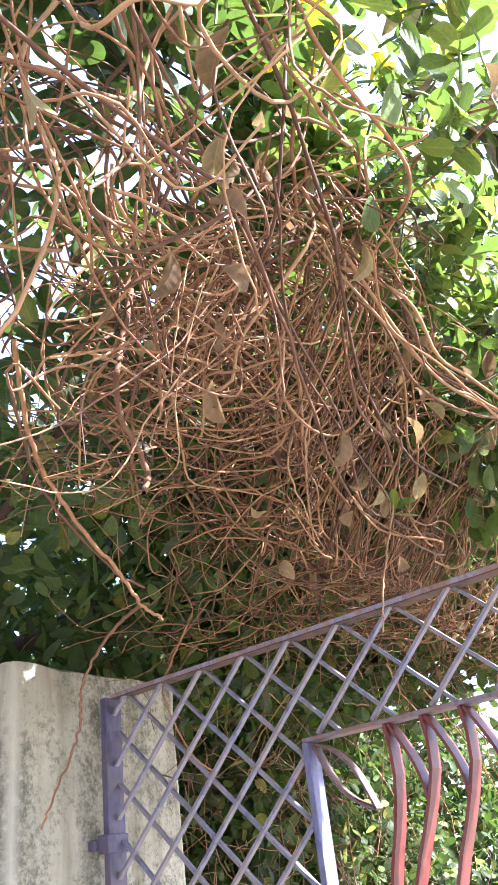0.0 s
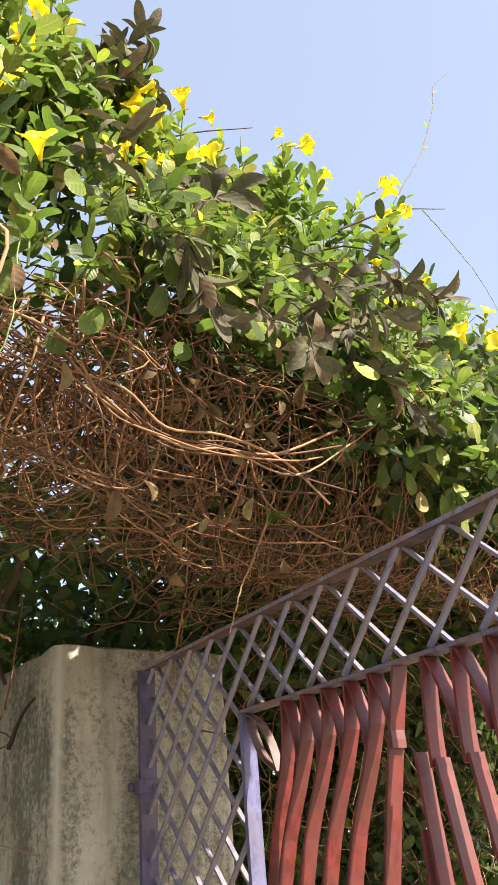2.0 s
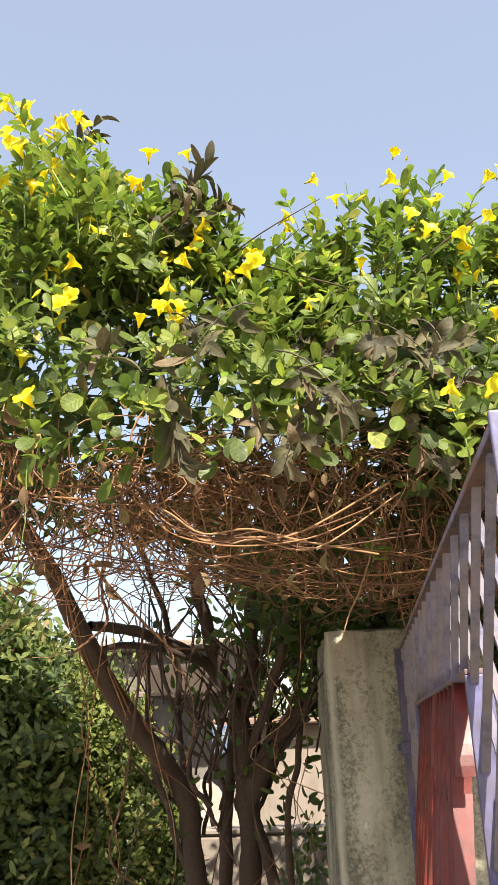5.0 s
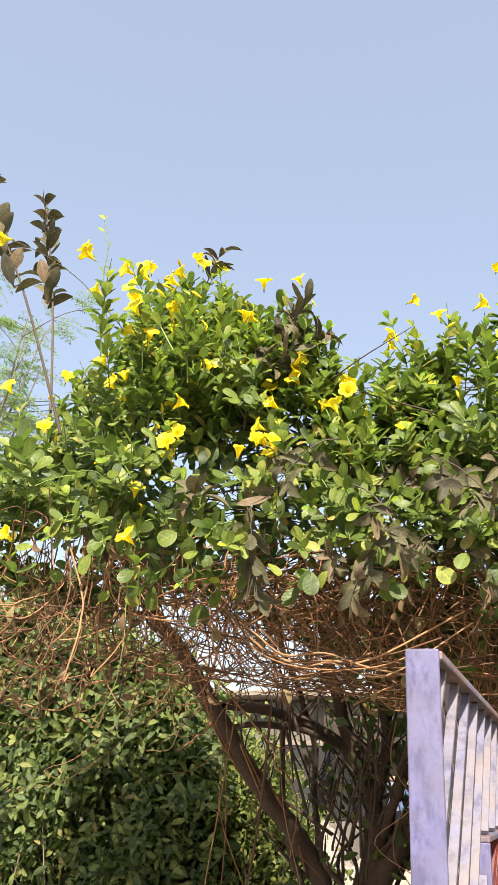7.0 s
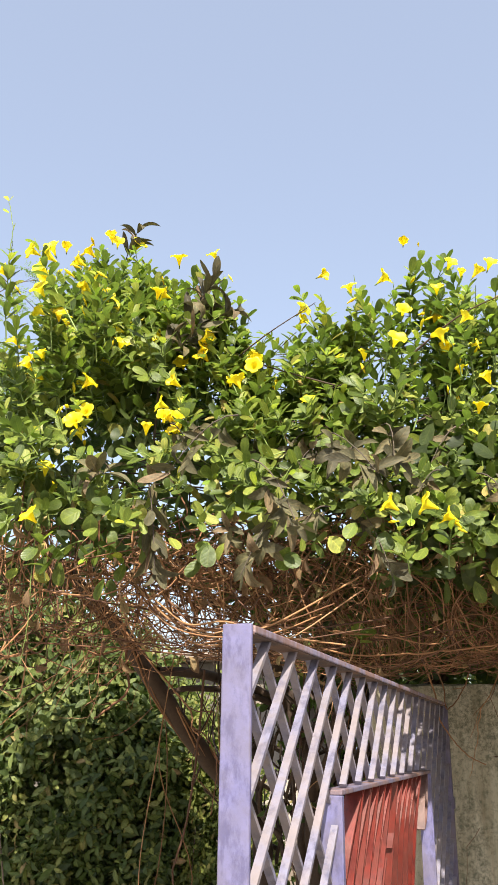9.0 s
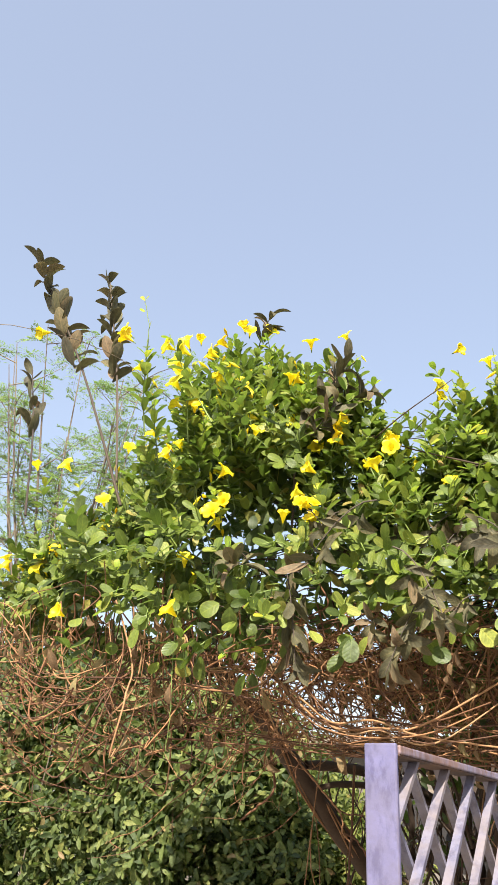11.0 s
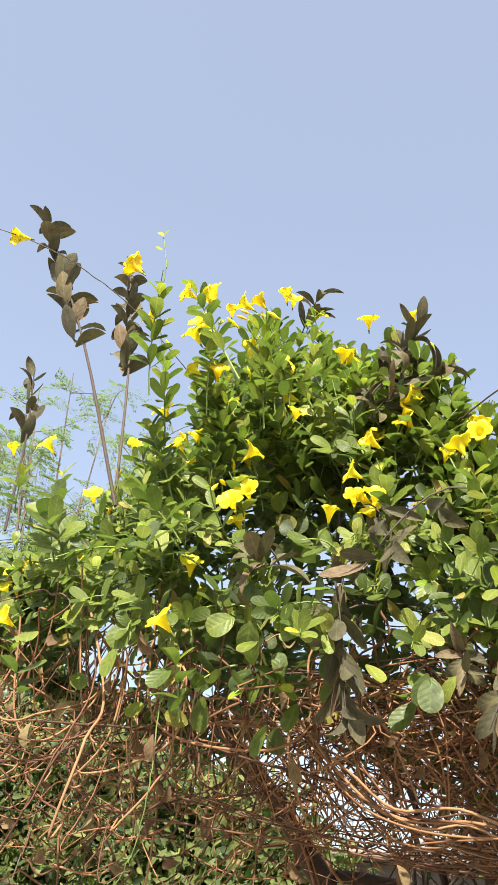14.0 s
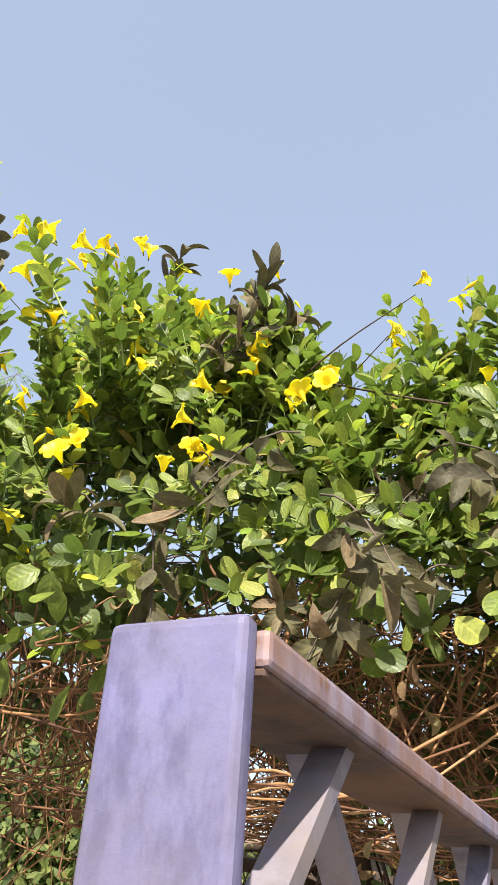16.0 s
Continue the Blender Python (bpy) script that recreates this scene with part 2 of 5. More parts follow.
def ground_material():
    m, nt, b, _ = nodes_of("dry_soil")
    col = ramp(nt, tex_noise(nt, 0.8, 8.0, 0.65), [(0.3, (0.22, 0.19, 0.155)), (0.6, (0.285, 0.25, 0.205)), (0.8, (0.34, 0.305, 0.255))])
    nt.links.new(mix(nt, 0.5, col, ramp(nt, tex_noise(nt, 30.0, 6.0, 0.7), [(0.3, (0.7, 0.7, 0.7)), (0.7, (1, 1, 1))]), "MULTIPLY"), b.inputs["Base Color"])
    b.inputs["Roughness"].default_value = 1.0
    bump(nt, b, tex_noise(nt, 25.0, 8.0, 0.7), 0.6, 0.02)
    return m


def wall_material(name, a, c, dark):
    m, nt, b, _ = nodes_of(name)
    col = ramp(nt, tex_noise(nt, 1.6, 8.0, 0.7), [(0.3, a), (0.7, c)])
    st = ramp(nt, tex_noise(nt, 2.2, 6.0, 0.7, stretch=(1.5, 1.5, 0.25)), [(0.45, (1, 1, 1)), (0.7, dark)])
    nt.links.new(mix(nt, 0.8, col, st, "MULTIPLY"), b.inputs["Base Color"])
    b.inputs["Roughness"].default_value = 0.95
    bump(nt, b, tex_noise(nt, 20.0, 6.0, 0.7), 0.4, 0.01)
    return m


soil = ground_material()
far_wall_mat = wall_material("grey_plaster", (0.115, 0.102, 0.086), (0.19, 0.168, 0.142), (0.45, 0.42, 0.38))
house_mat = wall_material("pale_plaster", (0.19, 0.152, 0.120), (0.26, 0.215, 0.178), (0.7, 0.66, 0.6))
brick_mat = wall_material("brick_dust", (0.20, 0.12, 0.085), (0.30, 0.20, 0.15), (0.6, 0.55, 0.5))
teal_sheet = paint_material("teal_sheet", (0.07, 0.17, 0.18), (0.12, 0.24, 0.25), (0.2, 0.18, 0.15), 0.5, 0.7)
blue_sheet = paint_material("blue_sheet", (0.05, 0.12, 0.27), (0.08, 0.17, 0.33), (0.2, 0.2, 0.2), 0.5, 0.75)
# dark brown for the painted shade under the house eave
eave_shade_brown = wall_material("eave_shade_brown", (0.040, 0.027, 0.019), (0.070, 0.047, 0.033), (0.6, 0.6, 0.6))
dark_opening = wall_material("dark_inside", (0.02, 0.02, 0.02), (0.035, 0.03, 0.03), (1, 1, 1))
cable_mat = twig_material("cable_black", [(0.0, (0.02, 0.02, 0.02)), (1.0, (0.03, 0.03, 0.03))], False, 0.6)


# ---- mesh helpers ----
def link_mesh(name, verts, faces, material, parent=None, smooth=False):
    me = bpy.data.meshes.new(name)
    me.from_pydata([tuple(v) for v in verts], [], faces)
    me.materials.append(material)
    if smooth:
        me.polygons.foreach_set("use_smooth", [True] * len(me.polygons))
    me.update()
    ob = new(name, me)
    if parent is not None:
        ob.parent = parent
    return ob


def part(name, bm, material, parent, label=""):
    me = bpy.data.meshes.new(name)
    bm.to_mesh(me)
    bm.free()
    me.materials.append(material)
    ob = new(name, me)
    if parent is not None:
        ob.parent = parent
    if label:
        ob["label"] = label
    return ob


def base_empty(name, at, **tags):
    ob = new(name)
    ob.location = at
    ob.empty_display_size = 0.1
    bpy.context.view_layer.update()
    return tagged(ob, **tags)


def box_bm(x0, x1, y0, y1, z0, z1, bevel=0.0, seg=1):
    bm = bmesh.new()
    bmesh.ops.create_cube(bm, size=1.0)
    for v in bm.verts:
        v.co = Vector(((x0 + x1) / 2 + v.co.x * (x1 - x0), (y0 + y1) / 2 + v.co.y * (y1 - y0), (z0 + z1) / 2 + v.co.z * (z1 - z0)))
    if bevel:
        bmesh.ops.bevel(bm, geom=bm.edges[:], offset=bevel, segments=seg, affect="EDGES", profile=0.6)
    return bm


def strip_bm(points, side, thick, width):
    """A flat bar along points: its broad face is as wide as width along the vector side, and thick across."""
    bm = bmesh.new()
    rings = []
    side = Vector(side).normalized()
    for i, p in enumerate(points):
        p = Vector(p)
        d = (Vector(points[min(i + 1, len(points) - 1)]) - Vector(points[max(i - 1, 0)])).normalized()
        n = d.cross(side).normalized()
        rings.append([bm.verts.new(p + side * (a * width / 2) + n * (c * thick / 2)) for a, c in ((-1, -1), (1, -1), (1, 1), (-1, 1))])
    for r0, r1 in zip(rings, rings[1:]):
        for k in range(4):
            bm.faces.new((r0[k], r0[(k + 1) % 4], r1[(k + 1) % 4], r1[k]))
    bm.faces.new(rings[0][::-1])
    bm.faces.new(rings[-1])
    bmesh.ops.recalc_face_normals(bm, faces=bm.faces[:])
    return bm


def tube_arrays(points, radii, sides, start=0):
    """Vertices and faces of a tapered tube along points."""
    pts = np.asarray(points, float)
    n = len(pts)
    d = np.gradient(pts, axis=0)
    d /= np.linalg.norm(d, axis=1)[:, None] + 1e-9
    up = np.where(np.abs(d[:, 2:3]) > 0.9, np.array([[1.0, 0, 0]]), np.array([[0, 0, 1.0]]))
    a = np.cross(d, up)
    a /= np.linalg.norm(a, axis=1)[:, None] + 1e-9
    for i in range(1, n):
        if a[i] @ a[i - 1] < 0:
            a[i] = -a[i]
    b = np.cross(d, a)
    ang = np.arange(sides) * 2 * np.pi / sides
    ring = a[:, None] * np.cos(ang)[None, :, None] + b[:, None] * np.sin(ang)[None, :, None]
    v = (pts[:, None] + ring * np.asarray(radii, float)[:, None, None]).reshape(-1, 3)
    i, k = np.meshgrid(np.arange(n - 1), np.arange(sides), indexing="ij")
    k2 = (k + 1) % sides
    f = start + np.stack([i * sides + k, i * sides + k2, (i + 1) * sides + k2, (i + 1) * sides + k], -1).reshape(-1, 4)
    return v, f.tolist()


def spline(points, count):
    """A smooth line through the points."""
    p = [np.asarray(q, float) for q in points]
    p = [2 * p[0] - p[1]] + p + [2 * p[-1] - p[-2]]
    out = []
    spans = len(p) - 3
    for j in range(count):
        u = j / (count - 1) * spans
        i = min(int(u), spans - 1)
        t = u - i
        a, b, c, d = p[i:i + 4]
        out.append(0.5 * (2 * b + (c - a) * t + (2 * a - 5 * b + 4 * c - d) * t * t + (3 * b - a - 3 * c + d) * t ** 3))
    return np.array(out)


def quad_mesh(name, verts, quads, material):
    """A smooth mesh from arrays of vertices and four-cornered faces."""
    me = bpy.data.meshes.new(name)
    me.vertices.add(len(verts))
    me.vertices.foreach_set("co", np.asarray(verts, np.float32).ravel())
    me.loops.add(4 * len(quads))
    me.loops.foreach_set("vertex_index", np.asarray(quads, np.int32).ravel())
    me.polygons.add(len(quads))
    me.polygons.foreach_set("loop_start", np.arange(0, 4 * len(quads), 4, dtype=np.int32))
    me.polygons.foreach_set("use_smooth", np.ones(len(quads), dtype=bool))
    me.materials.append(material)
    me.update(calc_edges=True)
    return me


class Bundle:
    """Many tubes in one mesh."""

    def __init__(self):
        self.v, self.f, self.n = [], [], 0

    def add(self, points, radii, sides=3):
        v, f = tube_arrays(points, radii, sides, self.n)
        self.v.append(v)
        self.f.append(np.asarray(f))
        self.n += len(v)

    def link(self, name, material, parent, label=""):
        ob = new(name, quad_mesh(name, np.concatenate(self.v), np.concatenate(self.f), material))
        ob.parent = parent
        ob["kind"] = "stuff"
        if label:
            ob["label"] = label
        return ob


def leaf_template(width=0.5, wide_at=0.55, fold=0.25, arch=0.25, curl=0.0, rows=5, blunt=0.55, base=None):
    """A leaf of length 1 along +y, its face to +z: stalk, folded midrib, arched blade."""
    v, f = [], []
    base = base or 0.9 * wide_at / 0.5
    broad = base / (base + blunt)
    for i in range(rows + 1):
        t = 1 - (1 - i / rows) ** 1.6
        shape = t ** base * (1 - t) ** blunt
        peak = broad ** base * (1 - broad) ** blunt
        w = width / 2 * min(1.0, shape / peak) if 0 < i < rows else (0.02 if i == 0 else 0.0)
        y = t * math.cos(arch * t)
        z = -arch * t * t * 0.5 + curl * t * t
        v += [(-w, y, z + fold * w), (0, y, z), (w, y, z + fold * w)]
    for i in range(rows):
        a = 3 * i
        f += [(a, a + 1, a + 4, a + 3), (a + 1, a + 2, a + 5, a + 4)]
    return np.array(v), f


LEAF = [leaf_template(0.48, fold=0.2, arch=0.3, blunt=0.42, base=0.66, rows=8), leaf_template(0.54, fold=0.12, arch=0.55, blunt=0.42, base=0.64, rows=8), leaf_template(0.44, fold=0.35, arch=0.15, blunt=0.45, base=0.72, rows=8), leaf_template(0.52, fold=0.1, arch=-0.2, blunt=0.42, base=0.64, rows=8)]
LONG_LEAF = [leaf_template(0.29, fold=0.5, arch=0.7, rows=7, blunt=0.8, base=0.85), leaf_template(0.33, fold=0.6, arch=1.1, rows=7, blunt=0.75, base=0.8), leaf_template(0.25, fold=0.9, arch=0.5, rows=7, blunt=0.85, base=0.85), leaf_template(0.33, fold=0.3, arch=-0.4, rows=7, blunt=0.75, base=0.8)]
SMALL_LEAF = [leaf_template(0.46, 0.45, 0.3, 0.3, rows=3), leaf_template(0.40, 0.45, 0.1, 0.6, rows=3)]
POINTED = [leaf_template(0.40, 0.42, 0.35, 0.3, rows=4, blunt=0.8), leaf_template(0.36, 0.42, 0.2, 0.7, rows=4, blunt=0.8)]
CURLED = [leaf_template(0.45, 0.5, 0.9, 1.2), leaf_template(0.40, 0.5, 1.3, 0.6)]


def leaf_frames(tips, faces):
    """The turns whose y runs along the tips and whose z looks as nearly as it can along the faces."""
    y = tips / (np.linalg.norm(tips, axis=1)[:, None] + 1e-9)
    x = np.cross(y, faces)
    x /= np.linalg.norm(x, axis=1)[:, None] + 1e-9
    return np.stack([x, y, np.cross(x, y)], 2)


def blade_grid(count):
    """Across and along of each vertex of a leaf template."""
    rows = count // 3
    return np.array([(c - 1.0, i / (rows - 1), 0.0) for i in range(rows) for c in range(3)])


def blade_of(me, grid):
    layer = me.attributes.new("blade", "FLOAT_VECTOR", "POINT")
    layer.data.foreach_set("vector", np.asarray(grid, np.float32).ravel())


class Foliage:
    """Many leaves in one mesh; each is kept as place, tip, face, size, width and shape first."""

    def __init__(self, templates):
        self.templates, self.items = templates, []

    def add(self, at, tip, face, size, wide=1.0):
        self.items.append((at, tip, face, size, wide, int(RNG.random() * len(self.templates))))

    def link(self, name, material, parent, items=None, label=""):
        v, f, st, n = [], [], [], 0
        chosen = self.items if items is None else items
        for k, (tv, tf) in enumerate(self.templates):
            mine = [q for q in chosen if q[5] == k]
            if not mine:
                continue
            at = np.array([q[0] for q in mine], float)
            turn = leaf_frames(np.array([q[1] for q in mine], float), np.array([q[2] for q in mine], float))
            scale = np.array([(q[3] * q[4], q[3], q[3]) for q in mine])
            v.append((np.einsum("nij,nmj->nmi", turn, tv[None] * scale[:, None]) + at[:, None]).reshape(-1, 3))
            f.append((np.array(tf)[None] + (n + len(tv) * np.arange(len(mine)))[:, None, None]).reshape(-1, 4))
            st.append(np.tile(blade_grid(len(tv)), (len(mine), 1)))
            n += len(tv) * len(mine)
        me = quad_mesh(name, np.concatenate(v), np.concatenate(f), material)
        blade_of(me, np.concatenate(st))
        ob = new(name, me)
        ob.parent = parent
        ob["kind"] = "stuff"
        if label:
            ob["label"] = label
        return ob


RNG = np.random.default_rng(7)


def unit(v):
    v = np.asarray(v, float)
    return v / (math.sqrt(v[0] * v[0] + v[1] * v[1] + v[2] * v[2]) + 1e-9)


def cross(a, b):
    return np.array((a[1] * b[2] - a[2] * b[1], a[2] * b[0] - a[0] * b[2], a[0] * b[1] - a[1] * b[0]))

# ---- setting ----
bm = bmesh.new()
bmesh.ops.create_grid(bm, x_segments=60, y_segments=60, size=1.0)
for v in bm.verts:
    r = max(abs(v.co.x), abs(v.co.y))
    v.co = Vector((v.co.x * (8 + 600 * r ** 3), v.co.y * (8 + 600 * r ** 3), 0))
    v.co.z = 0.04 * noise.noise(v.co * 0.6) - 0.04
tagged(part("ground", bm, soil, None), "bare sandy soil with dry litter", "ground", kind="structure")

# ---- pillar ----
def build_pillar():
    bm = bmesh.new()
    bmesh.ops.create_cube(bm, size=1.0)
    for v in bm.verts:
        v.co = Vector((v.co.x * 0.66, v.co.y * 0.66, v.co.z * 2.42 + 1.07))
    bmesh.ops.subdivide_edges(bm, edges=bm.edges[:], cuts=18, use_grid_fill=True)
    for v in bm.verts:
        p = v.co.copy()
        edge = (abs(abs(p.x) - 0.33) < 1e-4) + (abs(abs(p.y) - 0.33) < 1e-4) + (abs(p.z - 2.28) < 1e-4)
        k = noise.noise(p * 3.5) * 0.006 + noise.noise(p * 14) * 0.003
        v.co.x += math.copysign(k, p.x) if abs(abs(p.x) - 0.33) < 1e-4 else 0
        v.co.y += math.copysign(k, p.y) if abs(abs(p.y) - 0.33) < 1e-4 else 0
        if edge > 1:
            wear = 0.012 + 0.012 * noise.noise(p * 9)
            v.co.x -= math.copysign(wear, p.x) * (abs(abs(p.x) - 0.33) < 1e-4)
            v.co.y -= math.copysign(wear, p.y) * (abs(abs(p.y) - 0.33) < 1e-4)
            v.co.z -= wear * 0.8 * (abs(p.z - 2.28) < 1e-4)
    ob = part("gate_pillar", bm, concrete, None)
    ob.matrix_world = pose(-0.013, 0.535, 0, 0, 0, 6.5)
    return tagged(ob, "square weathered concrete gate pillar streaked with black mould", "pillar")


pillar = build_pillar()

# ---- gate ----
W, UNIT, TOP, MID = 2.30, 0.1425, 2.20, 1.965
INNER_A, INNER_B = -0.495, -1.785
HINGE = 0.135


def build_gate():
    gate = base_empty("iron_gate", (0, 0, 0), label="open iron gate leaf, purple lattice round a red bowed-bar panel", category="gate")
    # frame
    part("free_post", box_bm(-0.0255, 0.0175, -W, -W + 0.008, 0.08, TOP, 0.003, 3), paint_purple, gate)
    part("hinge_post", box_bm(-0.036, 0.020, HINGE, HINGE + 0.022, 0.08, TOP - 0.01, 0.003, 2), paint_hinge, gate, "dull dark purple hinge post")
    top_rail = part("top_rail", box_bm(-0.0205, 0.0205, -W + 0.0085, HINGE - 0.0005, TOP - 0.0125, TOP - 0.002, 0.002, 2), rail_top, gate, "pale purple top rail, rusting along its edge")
    # added thin sheet: the shade below the rail, done in colour
    part("shade_sheet", box_bm(-0.0190, 0.0190, -W + 0.009, HINGE - 0.001, TOP - 0.0150, TOP - 0.0126, 0.0005, 1), rail_shade, top_rail, "thin dark sheet standing in for shade under the rail")
    part("bottom_rail", box_bm(-0.0205, 0.0205, -W + 0.0085, HINGE - 0.0005, 0.10, 0.125, 0.002, 2), paint_purple, gate)
    part("mid_rail", box_bm(-0.0205, 0.0205, INNER_B, INNER_A, MID - 0.009, MID, 0.002, 2), rail_rust, gate)
    part("lower_rail", box_bm(-0.0205, 0.0205, INNER_B, INNER_A, 0.34, 0.355, 0.002, 2), paint_purple, gate)
    for y in (INNER_A - 0.006, INNER_B + 0.006):
        part("inner_post", box_bm(-0.0205, 0.0205, y - 0.008, y + 0.008, 0.3555, MID - 0.0095, 0.002, 2), paint_purple, gate)
    # lattice: two families of flat bars, one behind the other
    slope = 1.08
    for family, x, sign in ((0, 0.0068, 1), (1, -0.0068, -1)):
        for j in range(-17, 34):
            y_top = -(0.4 + j) * UNIT
            # runs of the bar inside the open fields of the frame
            runs, run = [], []
            for k in range(0, 421):
                z = TOP - 0.0105 - k * 0.005
                y = y_top - sign * (TOP - 0.0105 - z) * slope
                inside = -W + 0.0085 < y < HINGE - 0.0005 and z > 0.126
                hole = INNER_B < y < INNER_A and 0.3385 < z < MID + 0.0005
                if inside and not hole:
                    run.append((x, y, z))
                elif run:
                    runs.append(run)
                    run = []
            if run:
                runs.append(run)
            for r in runs:
                if len(r) > 4:
                    part("lattice_bar", strip_bm([r[0], r[-1]], (1, 0, 0), 0.007, 0.0128), paint_lattice, gate)
    # red bars on edge, fanned to both sides of a straight middle one
    n = 11
    top = MID - 0.0095

    def bow(u):
        return -0.075 * math.sin(math.pi * u / 1.61)

    for k in range(n):
        y = INNER_A - 0.21 - k * 0.0865
        if k == 5:
            part("red_bar", strip_bm([(bow(u), y + 0.13 * math.sin(u), top - u) for u in np.linspace(0, 1.61, 14)], (1, 0, 0), 0.007, 0.036), paint_red, gate)
            part("red_bar", strip_bm([(bow(u), y - 0.055 - 0.2 * (u - 0.17), top - u) for u in np.linspace(0.17, 1.61, 14)], (1, 0, 0), 0.007, 0.032), paint_red, gate)
            part("red_bar", strip_bm([(bow(u), y - 0.062 - 0.16 * (u - 0.30), top - u) for u in np.linspace(0.30, 1.61, 14)], (1, 0, 0), 0.007, 0.032), paint_red, gate)
            continue
        if k < 5:
            lean = 0.30 if k else 0.12
            pts = [(bow(u), y + lean * math.sin(min(max(u - 0.08, 0.0), 1.45)) * max(0.3, 1 - 0.35 * u) - 0.016 * math.sin(math.pi * min(u / 0.28, 1.0)), top - u) for u in np.linspace(0, 1.61, 33)]
            part("red_bar", strip_bm(pts, (1, 0, 0), 0.007, 0.036), paint_red, gate)
        else:
            pts = [(bow(u), y - 0.4 * u * u, top - u) for u in np.linspace(0, 0.2, 7)]
            part("red_bar", strip_bm(pts, (1, 0, 0), 0.007, 0.036), paint_red, gate)
            low = [(bow(u) + 0.002, max(y - 0.022 - 0.28 * (u - 0.185), INNER_B + 0.02), top - u) for u in np.linspace(0.185, 1.61, 16)]
            part("red_bar", strip_bm(low, (1, 0, 0), 0.007, 0.034), paint_red, gate)
        # a curved strip springing from the same point
        curl = [(bow(u), max(y - 0.006 - 0.072 * math.sin(u / 0.155 * 1.45), INNER_B + 0.018), top - u) for u in np.linspace(0.003, 0.155, 10)]
        part("curved_strip", strip_bm(curl, (1, 0, 0), 0.006, 0.034), paint_red, gate)
    for side in (-1, 1):
        leaf_strip = [(0.0, INNER_A - 0.018 - 0.135 * u - side * 0.012 * math.sin(math.pi * u), top - 0.003 - 0.15 * u + side * 0.026 * math.sin(math.pi * u)) for u in np.linspace(0.02, 1, 11)]
        part("curved_strip", strip_bm(leaf_strip, (1, 0, 0), 0.005, 0.024), paint_strip, gate)
    # hinges: a welded block on the post and a pin plate into the pillar
    for z in (1.83, 0.45):
        part("hinge", box_bm(-0.045, 0.024, HINGE - 0.006, HINGE + 0.034, z - 0.022, z + 0.022, 0.004, 2), paint_hinge, gate)
        part("hinge_pin", box_bm(-0.055, -0.015, HINGE + 0.0345, HINGE + 0.14, z - 0.012, z + 0.012, 0.004, 2), paint_hinge, gate)
    return gate


gate = build_gate()

# ---- the flowering climber on its tree ----
TOP_LINE = [(-3.2, 2.9), (-2.6, 3.0), (-2.1, 3.08), (-1.85, 3.2), (-1.68, 3.42), (-1.5, 3.70), (-1.27, 3.88), (-1.1, 3.70), (-1.0, 3.74), (-0.85, 3.56), (-0.7, 3.46), (-0.56, 3.24),
            (-0.4, 3.10), (-0.22, 3.28), (-0.05, 3.30), (0.1, 3.50), (0.2, 3.54), (0.35, 3.52), (0.5, 3.58), (0.65, 3.54), (0.95, 3.45), (1.3, 3.3), (1.9, 3.15), (2.6, 3.0)]
HEM_LINE = [(-3.0, 2.84), (-1.45, 2.83), (-1.1, 2.69), (-0.95, 2.64), (-0.8, 2.60), (-0.6, 2.66), (-0.4, 2.68), (0.1, 2.68), (0.5, 2.55), (2.6, 2.35)]
LIP_LINE = [(-3.2, -1.1), (-2.2, -1.4), (-1.6, -1.52), (-0.7, -1.52), (-0.45, -1.40), (-0.2, -1.28), (0.1, -1.26), (0.5, -1.10), (1.2, -0.98), (2.6, -0.8)]


def along(line, x):
    xs, ys = zip(*line)
    return float(np.interp(x, xs, ys))


def front(x, z):
    """How far the crown comes forward at a height."""
    return along(LIP_LINE, x) + (0.60 + 0.56 * min(1.0, max(0.0, (-1.3 - x) / 0.4))) * max(0.0, z - 2.6) + 1.15 * max(0.0, 2.6 - z)


def crown_point(x, s):
    """A place on the crown's outer skin, s from the lower lip (0) over the top (0.75) to the back (1), and the way out of it."""
    top = along(TOP_LINE, x)
    if s < 0.75:
        t = s / 0.75
        hem = along(HEM_LINE, x)
        z = hem + (top - hem) * math.sin(t * math.pi / 2) ** 0.9
        y = front(x, z) + 0.03 + 0.10 * t ** 3
        out = unit((0.15 * math.sin(9 * x), -math.cos(t * 1.35), 0.15 + math.sin(t * 1.35)))
    else:
        t = (s - 0.75) / 0.25
        z = top - 0.10 * t
        y = front(x, top) + 0.12 + (0.7 if x < -0.6 else 1.3) * t
        out = unit((0, 0.1, 1))
    return np.array((x, y, z)), out


tree = base_empty("support_tree", (-0.74, 0.92, 0), label="small many-stemmed tree with dark bark, buried under a climber", category="tree")
climber = base_empty("flowering_climber", (-0.74, 0.92, 0), label="yellow-flowered climber sprawling over a small tree, brown dry stems hanging below", category="climber")
climber_off = np.array((-0.74, 0.92, 0))


def trunk(name, points, radii, parent, label=""):
    pts = spline(points, 10 * len(points))
    r = np.interp(np.linspace(0, 1, len(pts)), np.linspace(0, 1, len(radii)), radii)
    jitter = np.array([[noise.noise(Vector(p) * 6.0), noise.noise(Vector(p) * 6.0 + Vector((9, 0, 0))), 0] for p in pts]) * 0.018
    v, f = tube_arrays(pts + jitter, r * (1 + 0.12 * np.array([noise.noise(Vector(p) * 15) for p in pts])), 10)
    for i in range(len(v)):
        n = noise.noise(Vector(v[i]) * 28.0)
        v[i] += unit(v[i] - pts[min(i // 10, len(pts) - 1)]) * n * 0.004
    ob = link_mesh(name, v - climber_off, f, bark, parent, smooth=True)
    if label:
        ob["label"] = label
    return ob


